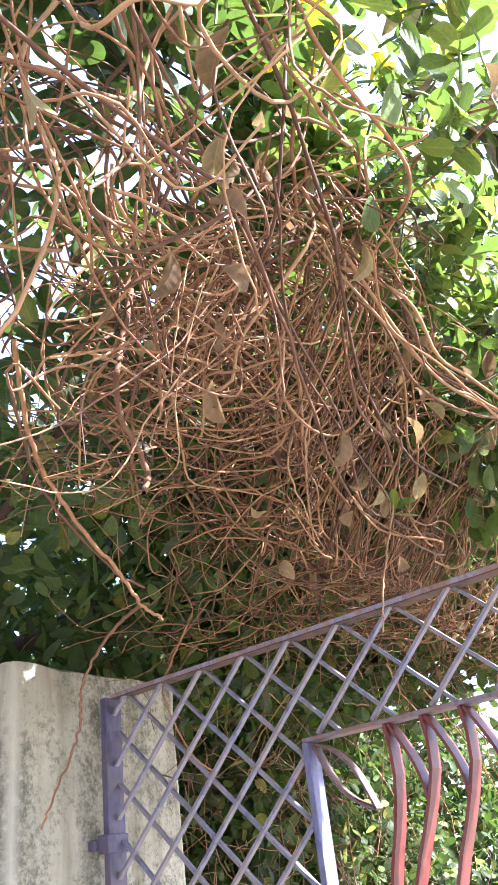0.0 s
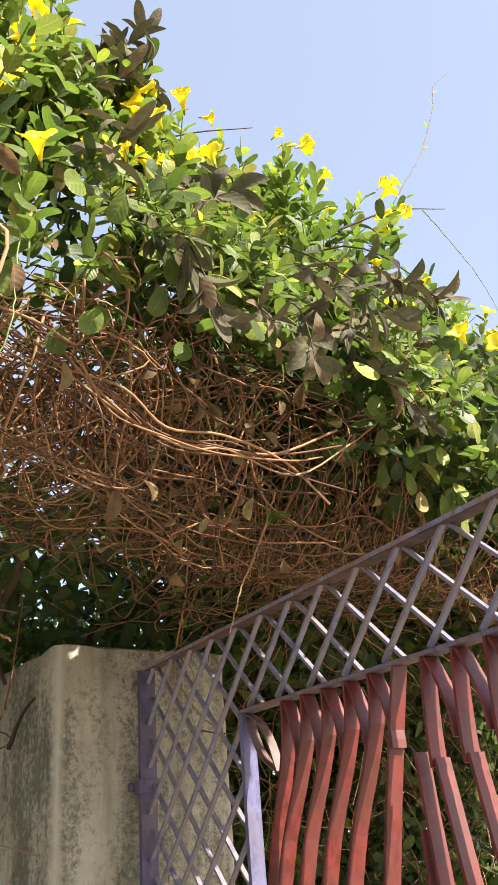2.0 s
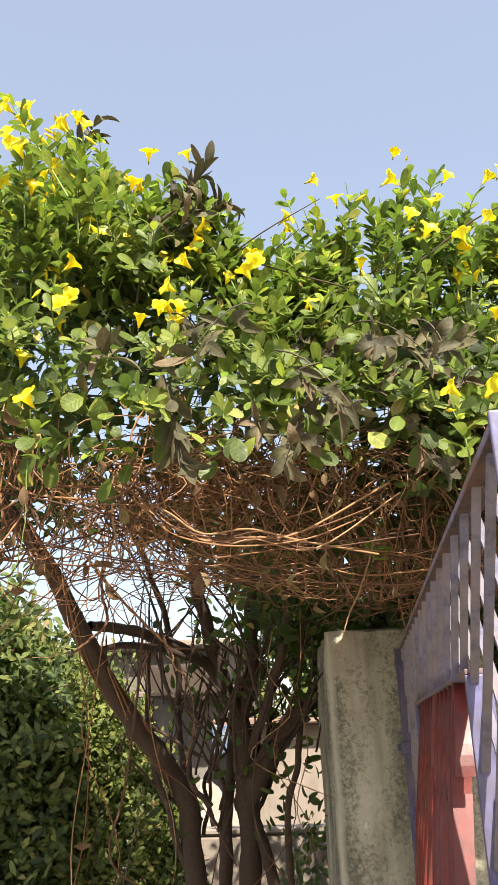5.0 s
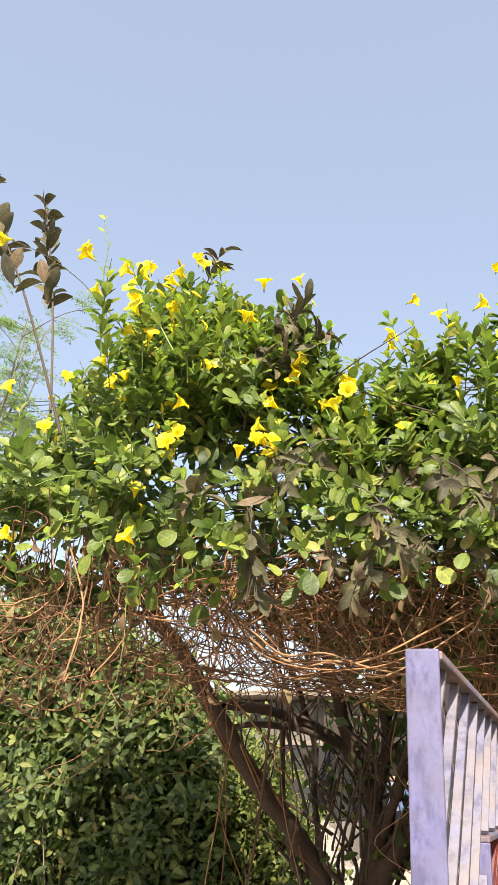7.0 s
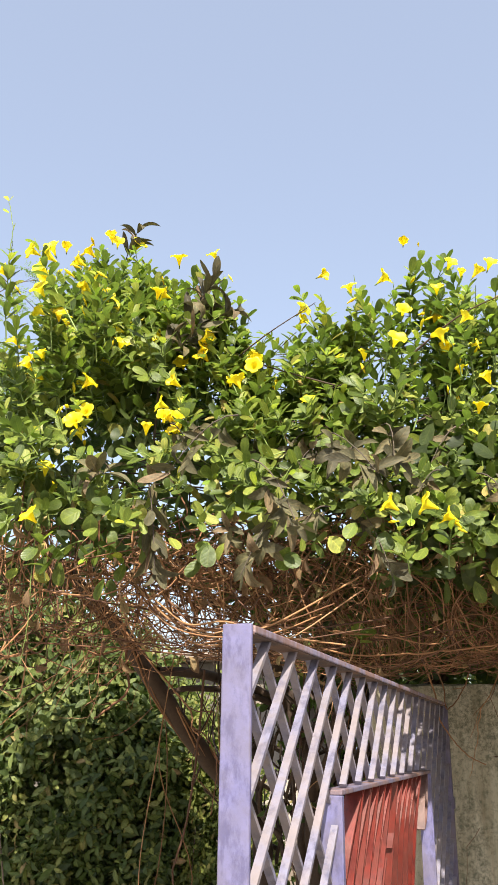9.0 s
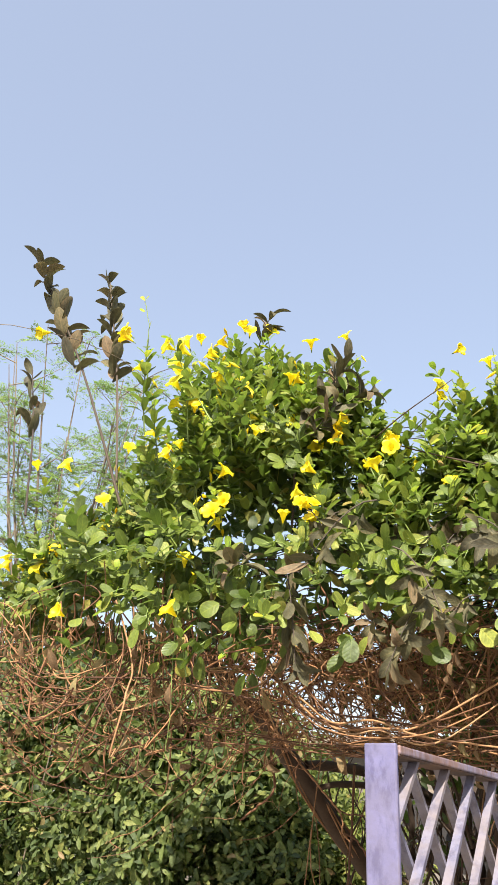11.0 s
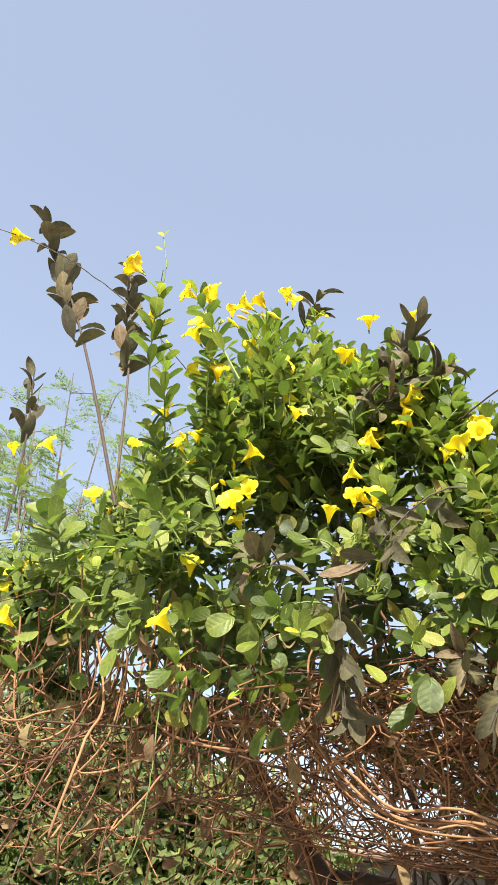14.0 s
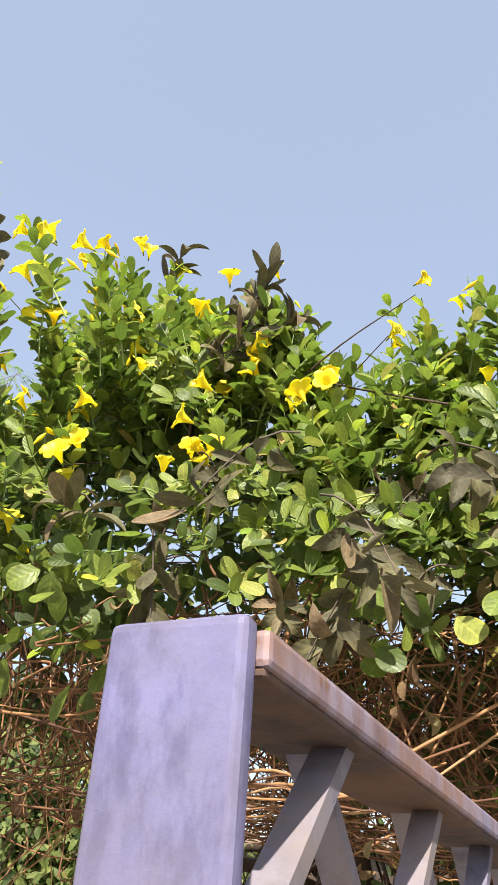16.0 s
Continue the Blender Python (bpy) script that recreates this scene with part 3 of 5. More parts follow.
trunk("trunk", [(-0.95, 0.88, -0.05), (-0.96, 0.88, 0.7), (-0.976, 0.88, 1.296), (-1.007, 0.88, 1.552), (-1.06, 0.84, 1.72), (-1.125, 0.715, 1.86)], [0.065, 0.053, 0.048, 0.049, 0.052, 0.048], tree)
trunk("limb", [(-1.10, 0.76, 1.81), (-1.214, 0.467, 2.038), (-1.284, 0.164, 2.267), (-1.289, -0.129, 2.446), (-1.33, -0.5, 2.63), (-1.42, -0.85, 2.82)], [0.048, 0.044, 0.040, 0.033, 0.022, 0.010], tree)
trunk("trunk", [(-0.73, 0.9, -0.05), (-0.745, 0.9, 0.7), (-0.739, 0.9, 1.288), (-0.732, 0.9, 1.658), (-0.747, 0.9, 1.916), (-0.765, 0.9, 2.05)], [0.069, 0.057, 0.049, 0.052, 0.044, 0.039], tree)
trunk("limb", [(-0.762, 0.9, 2.0), (-0.86, 0.8, 2.255), (-0.884, 0.65, 2.46), (-0.89, 0.5, 2.661), (-0.88, 0.0, 2.95), (-0.85, -0.55, 3.2)], [0.039, 0.036, 0.031, 0.026, 0.017, 0.007], tree)
trunk("limb", [(-0.735, 0.9, 1.60), (-0.60, 0.88, 1.842), (-0.471, 0.86, 1.981), (-0.40, 0.95, 2.06), (-0.1, 1.0, 2.36), (0.35, 0.6, 2.65), (0.9, -0.2, 3.0)], [0.051, 0.049, 0.044, 0.038, 0.035, 0.026, 0.009], tree)
trunk("limb", [(-0.752, 0.9, 2.03), (-0.898, 0.8, 2.219), (-1.023, 0.6, 2.309), (-1.158, 0.3, 2.342), (-1.26, 0.12, 2.34)], [0.030, 0.027, 0.026, 0.023, 0.021], tree)
trunk("limb", [(-0.90, 0.79, 2.215), (-1.02, 0.55, 2.27), (-1.15, 0.25, 2.27), (-1.25, 0.2, 2.25)], [0.015, 0.015, 0.014, 0.013], tree)
trunk("trunk", [(-0.88, 1.2, -0.05), (-0.89, 1.2, 0.8), (-0.879, 1.2, 1.357), (-0.861, 1.2, 1.689), (-0.80, 1.1, 2.0), (-0.66, 0.9, 2.4), (-0.5, 0.4, 2.8), (-0.3, -0.2, 3.15)], [0.044, 0.036, 0.033, 0.029, 0.023, 0.019, 0.014, 0.006], tree)
trunk("limb", [(-0.75, 0.9, 1.95), (-0.68, 0.85, 2.2), (-0.66, 0.7, 2.5), (-0.55, 0.3, 2.8)], [0.029, 0.027, 0.023, 0.016], tree)
trunk("limb", [(-1.0, 0.9, 1.5), (-1.06, 0.95, 1.95), (-1.05, 0.8, 2.3), (-1.12, 0.3, 2.75), (-1.1, -0.4, 3.0)], [0.018, 0.016, 0.015, 0.013, 0.006], tree)
trunk("limb", [(-0.52, 0.8, 0.0), (-0.50, 0.82, 0.9), (-0.55, 0.82, 1.45), (-0.47, 0.82, 1.9), (-0.44, 0.8, 2.3), (-0.2, 0.3, 2.8)], [0.021, 0.018, 0.016, 0.015, 0.013, 0.008], tree)
trunk("limb", [(-1.02, 0.88, 1.35), (-1.10, 0.8, 1.62), (-1.16, 0.72, 1.95), (-1.13, 0.6, 2.3)], [0.016, 0.015, 0.014, 0.010], tree)
trunk("limb", [(-0.74, 0.9, 1.78), (-0.60, 0.75, 2.05), (-0.45, 0.3, 2.45), (-0.5, -0.3, 2.7)], [0.023, 0.021, 0.015, 0.010], tree)
trunk("limb", [(-0.55, 0.95, 0.0), (-0.56, 0.88, 0.8), (-0.62, 0.85, 1.25), (-0.70, 0.88, 1.55)], [0.030, 0.029, 0.029, 0.022], tree)

# side branches that cross between the limbs
for k in range(30):
    p = RNG.uniform((-1.02, 0.75, 1.45), (-0.62, 1.15, 2.05))
    q = p + np.array((RNG.uniform(-0.35, 0.5), RNG.uniform(-0.5, 0.3), RNG.uniform(0.25, 0.75)))
    mid = (p + q) / 2 + RNG.normal(size=3) * (0.07, 0.05, 0.06)
    r = RNG.uniform(0.005, 0.013)
    trunk("branch", [p, mid, q], [r, r * 0.8, r * 0.4], tree)
# climbing stems wound round the leaning limb
for k in range(6):
    axis = spline([(-1.03, 0.86, 1.62), (-1.125, 0.715, 1.86), (-1.214, 0.467, 2.038), (-1.284, 0.164, 2.267), (-1.289, -0.129, 2.446), (-1.33, -0.5, 2.63)], 40)[2 * k:]
    turns = np.linspace(0, RNG.uniform(2.0, 7.0), len(axis)) + RNG.uniform(0, 6.28)
    wind = np.stack([np.cos(turns), 0.6 * np.sin(turns), 0.8 * np.sin(turns)], 1) * np.linspace(0.044, 0.034, len(axis))[:, None]
    v, f = tube_arrays(axis + wind - climber_off, np.full(len(axis), RNG.uniform(0.003, 0.006)), 5)
    link_mesh("wound_stem", v, f, stem_dry_single, climber, smooth=True)

leaves = Foliage(LEAF)
young = Foliage(LEAF)
inner = Foliage(LEAF)
dry = Foliage(CURLED)
dusty = Foliage(LONG_LEAF)
green_stems, dry_stems, grey_stems, dry_link, bare_twigs = Bundle(), Bundle(), Bundle(), Bundle(), Bundle()


def shoot(at, out, length, size, count, store, stems, droop=0.0, wide=1.0, spiral=2.4, fresh=0.5):
    """A leafy shoot: a bent stem with leaves in loose whorls, upright ones at the tip."""
    out = unit(out)
    side = unit(cross(out, RNG.normal(size=3)))
    pts = []
    for i in range(6):
        t = i / 5
        pts.append(np.asarray(at) + out * length * t + side * length * 0.25 * t * t + np.array((0, 0, -min(droop, 0.9) * length * t * t)))
    stems.add([p - climber_off for p in pts], np.linspace(0.0028, 0.0014, 6), 3)
    end = pts[-1]
    a = unit(cross(out, (0.3, 0.2, 1)))
    b = cross(out, a)
    turn0 = RNG.uniform(0, 6.28)
    per = 3 if spiral > 2.0 else 1
    nodes = max(1, math.ceil(count / per))
    for i in range(count):
        node = i // per
        t = 0.22 + 0.78 * (node + RNG.random() * 0.35) / nodes
        p = pts[0] + (pts[-1] - pts[0]) * t + side * length * 0.25 * (t * t - t)
        ang = turn0 + (i % per) * 6.283 / per + node * 1.05 + RNG.normal() * 0.22
        radial = a * math.cos(ang) + b * math.sin(ang)
        lift = 0.35 + 0.85 * t + RNG.normal() * 0.22
        tip = unit(radial + out * lift + np.array((0, 0, -0.25 * droop)))
        face = unit(out * 1.1 + 0.35 * np.array((0, -0.4, 1.0)) - radial * 0.45 + RNG.normal(size=3) * 0.22)
        kept = young if store is leaves and t > 0.72 and RNG.random() < fresh else store
        grow = (0.72 if kept is young else 1.05 - 0.3 * max(0.0, t - 0.6)) * RNG.uniform(0.85, 1.12)
        kept.add(p - climber_off, tip, face, size * grow, wide * (0.95 if store is leaves else 1))
    return end


for _ in range(3000):
    x = RNG.uniform(-2.3, 2.2) if RNG.random() < 0.75 else RNG.uniform(-1.6, 0.6)
    s = RNG.random() ** 0.85 * (0.9 if RNG.random() < 0.85 else 1)
    at, out = crown_point(x, s)
    sink = abs(RNG.normal()) * 0.11
    clump = noise.noise(Vector((at[0] * 4.5, at[1] * 3.0, at[2] * 4.5)))
    lobe = noise.noise(Vector((at[0] * 2.3 + 3.1, at[1] * 1.5, at[2] * 2.3)))
    if clump < (-0.2 if x < -0.3 else -0.32) or lobe < (-0.12 if x < 0.0 and at[2] < 3.15 else -0.2 if x < -0.3 else -0.33) or (s < 0.14 and RNG.random() < (0.5 if x > -0.3 else 0.1)):
        continue
    at = at + out * (0.15 * clump + 0.16 * lobe - 0.04 - sink) + RNG.normal(size=3) * 0.02
    d = unit(out * 0.8 + np.array((0, -0.25, 1.0)) * (0.35 + 0.55 * s) + RNG.normal(size=3) * 0.38)
    low = at[2] < along(HEM_LINE, x) + 0.12
    shoot(at, d, RNG.uniform(0.09, 0.22), RNG.uniform(0.048, 0.066), int(RNG.integers(7, 13)), leaves, green_stems, droop=0.6 if low else 0.05, fresh=0.1 + 0.4 * s + (0.2 if x > 0 else 0.1) if sink < 0.09 else 0.0)
# taller shoots that stand out of the top
tops = []
for _ in range(34):
    cx = RNG.uniform(-1.75, 1.7)
    for _ in range(int(RNG.integers(2, 7))):
        x = cx + RNG.normal() * 0.07
        at, out = crown_point(x, RNG.uniform(0.58, 0.85))
        d = unit((RNG.normal() * 0.3, RNG.normal() * 0.25 - 0.1, 1))
        ln = RNG.uniform(0.12, 0.36)
        tops.append((shoot(at - d * 0.06, d, ln, RNG.uniform(0.05, 0.066), int(9 + 40 * ln), leaves, green_stems, fresh=0.6), d))
# the inside of the crown, its shade put into a darker leaf green
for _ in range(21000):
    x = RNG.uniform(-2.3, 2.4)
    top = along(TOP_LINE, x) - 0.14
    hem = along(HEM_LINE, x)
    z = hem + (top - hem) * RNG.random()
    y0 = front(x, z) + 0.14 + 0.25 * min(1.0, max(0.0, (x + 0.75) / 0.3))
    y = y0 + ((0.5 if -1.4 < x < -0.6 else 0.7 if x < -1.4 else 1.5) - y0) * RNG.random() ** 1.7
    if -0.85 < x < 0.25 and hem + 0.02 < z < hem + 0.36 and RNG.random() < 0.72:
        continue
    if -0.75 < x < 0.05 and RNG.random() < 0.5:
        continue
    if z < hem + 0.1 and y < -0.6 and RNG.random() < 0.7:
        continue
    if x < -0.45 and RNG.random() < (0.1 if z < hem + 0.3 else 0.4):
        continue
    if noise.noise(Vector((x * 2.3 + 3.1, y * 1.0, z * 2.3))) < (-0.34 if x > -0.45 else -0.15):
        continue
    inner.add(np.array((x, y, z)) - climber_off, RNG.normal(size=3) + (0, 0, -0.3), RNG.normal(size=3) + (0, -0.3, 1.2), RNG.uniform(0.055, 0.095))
# low foliage behind and over the pillar, in the same shade-darkened green
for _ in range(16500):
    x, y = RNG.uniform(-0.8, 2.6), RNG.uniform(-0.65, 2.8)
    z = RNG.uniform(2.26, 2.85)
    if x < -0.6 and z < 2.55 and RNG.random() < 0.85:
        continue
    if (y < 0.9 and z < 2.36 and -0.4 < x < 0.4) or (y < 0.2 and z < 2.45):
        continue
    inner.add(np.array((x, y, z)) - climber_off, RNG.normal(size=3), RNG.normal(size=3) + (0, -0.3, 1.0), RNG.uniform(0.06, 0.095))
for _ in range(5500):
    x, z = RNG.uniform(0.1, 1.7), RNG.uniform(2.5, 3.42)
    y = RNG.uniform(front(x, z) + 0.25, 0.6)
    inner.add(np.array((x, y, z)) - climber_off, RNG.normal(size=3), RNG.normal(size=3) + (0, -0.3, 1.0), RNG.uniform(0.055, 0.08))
# a thicker mass, added to block the sun from the gate's hinge side
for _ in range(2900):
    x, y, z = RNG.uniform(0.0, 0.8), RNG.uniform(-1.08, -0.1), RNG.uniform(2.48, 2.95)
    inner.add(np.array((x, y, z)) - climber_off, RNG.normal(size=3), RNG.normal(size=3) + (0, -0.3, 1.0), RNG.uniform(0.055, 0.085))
# the tree's own leaves low between its limbs, in the shade-darkened green
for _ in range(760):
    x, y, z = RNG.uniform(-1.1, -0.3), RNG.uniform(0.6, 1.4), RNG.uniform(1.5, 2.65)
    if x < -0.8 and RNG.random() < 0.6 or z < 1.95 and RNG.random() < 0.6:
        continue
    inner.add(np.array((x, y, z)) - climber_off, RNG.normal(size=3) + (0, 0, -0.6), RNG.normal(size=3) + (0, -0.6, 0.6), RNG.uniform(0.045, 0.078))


# ---- the tangle of dry stems ----
UNDER_LINE = [(-2.6, 2.2), (-1.5, 2.16), (-1.15, 2.22), (-0.8, 2.36), (-0.5, 2.35), (-0.26, 2.28), (0.0, 2.30), (0.4, 2.34), (1.8, 2.36)]
single_stems = []
SHEAF = [(-0.68, -1.20, 2.43), (-0.63, -1.20, 2.40), (-0.53, -1.20, 2.35), (-0.41, -1.20, 2.34), (-0.28, -1.20, 2.33), (-0.18, -1.20, 2.37)]


def set_back(x):
    return 0.20 * min(1.0, max(0.0, (x + 1.12) / 0.3))


def tangle_stem(x, reach, thick, hang):
    """A dry stem wandering in the tangle; hanging ones end below it."""
    hem = along(HEM_LINE, x)
    low = along(UNDER_LINE, x)
    z0 = RNG.uniform(low + 0.06, max(low + 0.1, hem + (0.12 if x < -0.85 else -0.04)))
    y0 = front(x, max(z0, 2.3)) + set_back(x) + 0.62 * RNG.random() ** 2.5
    bend = RNG.normal(size=3) * (0.35, 0.25, 0.3)
    ang = RNG.uniform(0, 2 * math.pi)
    step = np.array((math.cos(ang), math.sin(ang) * 0.45, RNG.normal() * 0.7))
    pts = [np.array((x, y0, z0))]
    n = 7
    for i in range(n):
        step = unit(step + cross(step, bend) + RNG.normal(size=3) * (0.35, 0.25, 0.3) + np.array((0, 0, -hang)))
        q = pts[-1] + step * reach / n
        floor = along(UNDER_LINE, q[0]) - ((0.20 if q[0] < -0.85 else 0.05) if hang > 0.3 else 0.03)
        if q[2] < floor:
            q[2] = floor + RNG.random() * 0.05
            step[2] = abs(step[2]) * 0.4
        if q[2] > along(HEM_LINE, q[0]) + (0.2 if q[0] < -0.85 else 0.0):
            step[2] = -abs(step[2])
        lip = front(q[0], max(q[2], 2.3)) - 0.04 + set_back(q[0])
        if q[1] < lip:
            q[1] = lip + RNG.random() * 0.03
            step[1] = abs(step[1])
        pts.append(q)
    line = spline(pts, 26)
    line += RNG.normal(size=line.shape) * 0.0007
    return line, np.linspace(thick, thick * 0.55, 26)


for i in range(640):
    x = RNG.uniform(-0.85, 0.55) if i % 4 else (RNG.uniform(-2.3, -0.9) if i % 2 else RNG.uniform(0.5, 1.8))
    line, r = tangle_stem(x, RNG.uniform(0.3, 0.95), 0.0011 + 0.0020 * RNG.random() ** 1.6, 0.5 if RNG.random() < 0.5 else 0.06)
    if i < 260 and -1.3 < line[0][0] < 0.2:
        single_stems.append((line, r * 1.1))
    else:
        dry_stems.add(line - climber_off, r, 3)
# stouter stems that hang from the crown where it comes lowest
for i in range(185):
    x = RNG.uniform(-1.15, -0.40) if i < 130 else RNG.uniform(-0.5, 0.2)
    top = np.array((x, front(x, 2.6) + set_back(x) + RNG.uniform(0.06, 0.6), along(HEM_LINE, x) + RNG.uniform(-0.1, 0.12)))
    end = np.array((x + RNG.normal() * 0.13, top[1] + RNG.normal() * 0.12, along(UNDER_LINE, x) - (0.08 if x < -0.85 else 0.0) + RNG.random() * 0.26))
    mid1 = top * 0.65 + end * 0.35 + RNG.normal(size=3) * (0.06, 0.06, 0.02)
    mid2 = top * 0.3 + end * 0.7 + RNG.normal(size=3) * (0.06, 0.06, 0.02)
    hook = end + np.array((RNG.normal() * 0.05, RNG.normal() * 0.05, 0.02))
    line = spline([top, mid1, mid2, end, hook], 20) + RNG.normal(size=(20, 3)) * 0.0008
    thick = RNG.uniform(0.0016, 0.0034)
    if i < 30:
        single_stems.append((line, np.linspace(thick, thick * 0.7, 20)))
    else:
        dry_stems.add(line - climber_off, np.linspace(thick, thick * 0.7, 20), 5)
# a looser sheaf of stems swept along the lip
for i in range(10):
    a, b = sorted(RNG.uniform(-1.3, 0.5, 2))
    if b - a < 0.35:
        continue
    oy, oz = RNG.normal() * 0.05, RNG.normal() * 0.04
    pts = [np.array((x, front(x, 2.38) + set_back(x) - 0.06 + oy, 2.40 - 0.07 * math.cos((x + 0.35) * 1.6) + oz)) + RNG.normal(size=3) * (0.02, 0.025, 0.025) for x in np.linspace(a, b, 6)]
    dry_stems.add(spline(pts, 24) + RNG.normal(size=(24, 3)) * 0.0015 - climber_off, np.full(24, RNG.uniform(0.0015, 0.0028)), 4)
# loops of stem that sag below the crown's thin side
for i in range(135):
    x = RNG.uniform(-2.3, -1.15) if i < 120 else RNG.uniform(-0.85, 0.2)
    z = RNG.uniform(2.18 if x < -1.4 else 2.38, 2.68)
    c = np.array((x, front(x, max(z, 2.4)) + set_back(x) + RNG.uniform(-0.02, 0.5), z))
    r = RNG.uniform(0.06, 0.19)
    a0, span = RNG.uniform(0, 6.28), RNG.uniform(2.0, 5.2)
    tilt = RNG.normal() * 0.5
    pts = []
    for u in np.linspace(0, 1, 9):
        a = a0 + span * u
        k = r * (1 + 0.35 * u)
        pts.append(c + np.array((math.cos(a) * k, math.sin(a) * k * tilt + 0.1 * u, math.sin(a) * k * 0.75)) + RNG.normal(size=3) * 0.012)
    thick = RNG.uniform(0.0015, 0.0031)
    dry_stems.add(spline(pts, 26) - climber_off, np.linspace(thick, thick * 0.7, 26), 4)
# long stems slung from the lip in sagging bows
for i in range(58):
    x = RNG.uniform(-2.2, -0.8) if i < 46 else RNG.uniform(-0.7, 0.3)
    span = RNG.uniform(0.15, 0.6)
    drop = RNG.uniform(0.12, 0.42)
    ends = []
    for q in (x - span / 2, x + span / 2):
        z = along(HEM_LINE, q) + RNG.uniform(-0.14, 0.1)
        ends.append(np.array((q, front(q, max(z, 2.4)) + set_back(q) + RNG.uniform(-0.03, 0.4), z)))
    lowest = along(UNDER_LINE, x) - 0.18
    mid = (ends[0] + ends[1]) / 2 + np.array((RNG.normal() * 0.05, RNG.normal() * 0.05, -drop))
    mid[2] = max(mid[2], lowest + RNG.random() * 0.2)
    pts = [ends[0], ends[0] * 0.55 + mid * 0.45 + np.array((-0.12 * span, 0, -0.3 * drop)), mid, ends[1] * 0.55 + mid * 0.45 + np.array((0.12 * span, 0, -0.3 * drop)), ends[1]]
    line = spline([p + RNG.normal(size=3) * 0.012 for p in pts], 28)
    thick = RNG.uniform(0.0016, 0.0030)
    if i < 24:
        single_stems.append((line[:int(RNG.integers(18, 29))], np.full(28, thick)))
    else:
        dry_stems.add(line - climber_off, np.linspace(thick, thick * 0.75, 28), 5)
# one tight sheaf of pale stems
for i in range(7):
    o = RNG.normal(size=3) * 0.014
    pts = [np.array(p) + o + RNG.normal(size=3) * 0.014 for p in SHEAF]
    pts[0] += RNG.normal(size=3) * 0.05 + (-0.1, 0.05, 0.08)
    pts[-1] += RNG.normal(size=3) * 0.05 + (0.08, 0.1, 0.06)
    thick = RNG.uniform(0.0018, 0.003)
    single_stems.append((spline(pts, 26), np.full(26, thick)))
dry_stems.link("stem_tangle", stem_dry, climber, "tangle of thin brown leafless stems")
for line, r in single_stems:
    v, f = tube_arrays(line - climber_off, r[:len(line)], 5)
    link_mesh("dry_stem", v, f, stem_dry_single, climber, smooth=True)

# bare twigs between the limbs, and dry stems on the far side of the gate
for _ in range(60):
    p = RNG.uniform((-1.35, 0.3, 1.7), (-0.35, 1.4, 2.4))
    q = p + RNG.normal(size=3) * (0.22, 0.2, 0.1) + (0, -0.05, RNG.uniform(0.25, 0.6))
    line = spline([p, (p + q) / 2 + RNG.normal(size=3) * 0.05, q], 9)
    bare_twigs.add(line - climber_off, np.linspace(RNG.uniform(0.003, 0.009), 0.002, 9), 4)
for _ in range(150):
    p = np.array((RNG.uniform(-1.3, 0.3), RNG.uniform(-1.05, 0.1), RNG.uniform(2.55, 3.25)))
    ang = RNG.choice((0.0, math.pi)) + RNG.normal() * 0.5
    q = p + np.array((math.cos(ang), math.sin(ang) * 0.6, RNG.normal() * 0.28)) * RNG.uniform(0.2, 0.5)
    line = spline([p, (p + q) / 2 + RNG.normal(size=3) * 0.03, q], 10)
    bare_twigs.add(line - climber_off, np.linspace(RNG.uniform(0.002, 0.0045), 0.0014, 10), 4)
for _ in range(420):
    p = RNG.uniform((0.15, -0.5, 1.5), (2.2, 1.0, 2.5))
    ang = RNG.uniform(0, 6.28)
    q = p + np.array((math.cos(ang) * 0.3, math.sin(ang) * 0.2, -RNG.uniform(-0.1, 0.5)))
    if p[1] < 0.1 and p[2] < 2.0:
        continue
    line = spline([p, (p + q) / 2 + RNG.normal(size=3) * 0.07, q], 10) + RNG.normal(size=(10, 3)) * 0.003
    dry_link.add(line - climber_off, np.linspace(RNG.uniform(0.0012, 0.003), 0.001, 10), 3)
for _ in range(12):
    x, y = RNG.uniform(-1.5, -0.4), RNG.uniform(-0.1, 0.9)
    z0, z1 = RNG.uniform(2.3, 2.6), RNG.uniform(0.2, 1.9)
    pts = [np.array((x + RNG.normal() * 0.05 * k, y + RNG.normal() * 0.04 * k, z0 + (z1 - z0) * k / 4)) for k in range(5)]
    dry_link.add(spline(pts, 24) - climber_off, np.linspace(0.003, 0.0018, 24), 4)
dry_link.link("stem_curtain", stem_dry, climber)
bare_twigs.link("twig_mass", bark, tree)

dry.add(np.array((-0.89, -1.5, 2.42)) - climber_off, (0.1, -0.1, -1), (0.2, -1, 0.2), 0.055)
# withered leaves caught in the tangle
for _ in range(230):
    x = RNG.uniform(-2.2, 1.4)
    z = RNG.uniform(2.25, 2.75)
    at = np.array((x, front(x, max(z, 2.35)) + RNG.uniform(-0.02, 0.35), z))
    dry.add(at - climber_off, RNG.normal(size=3) * 0.5 + (0, 0, -1), RNG.normal(size=3) + (0, -1, 0.2), RNG.uniform(0.04, 0.075))
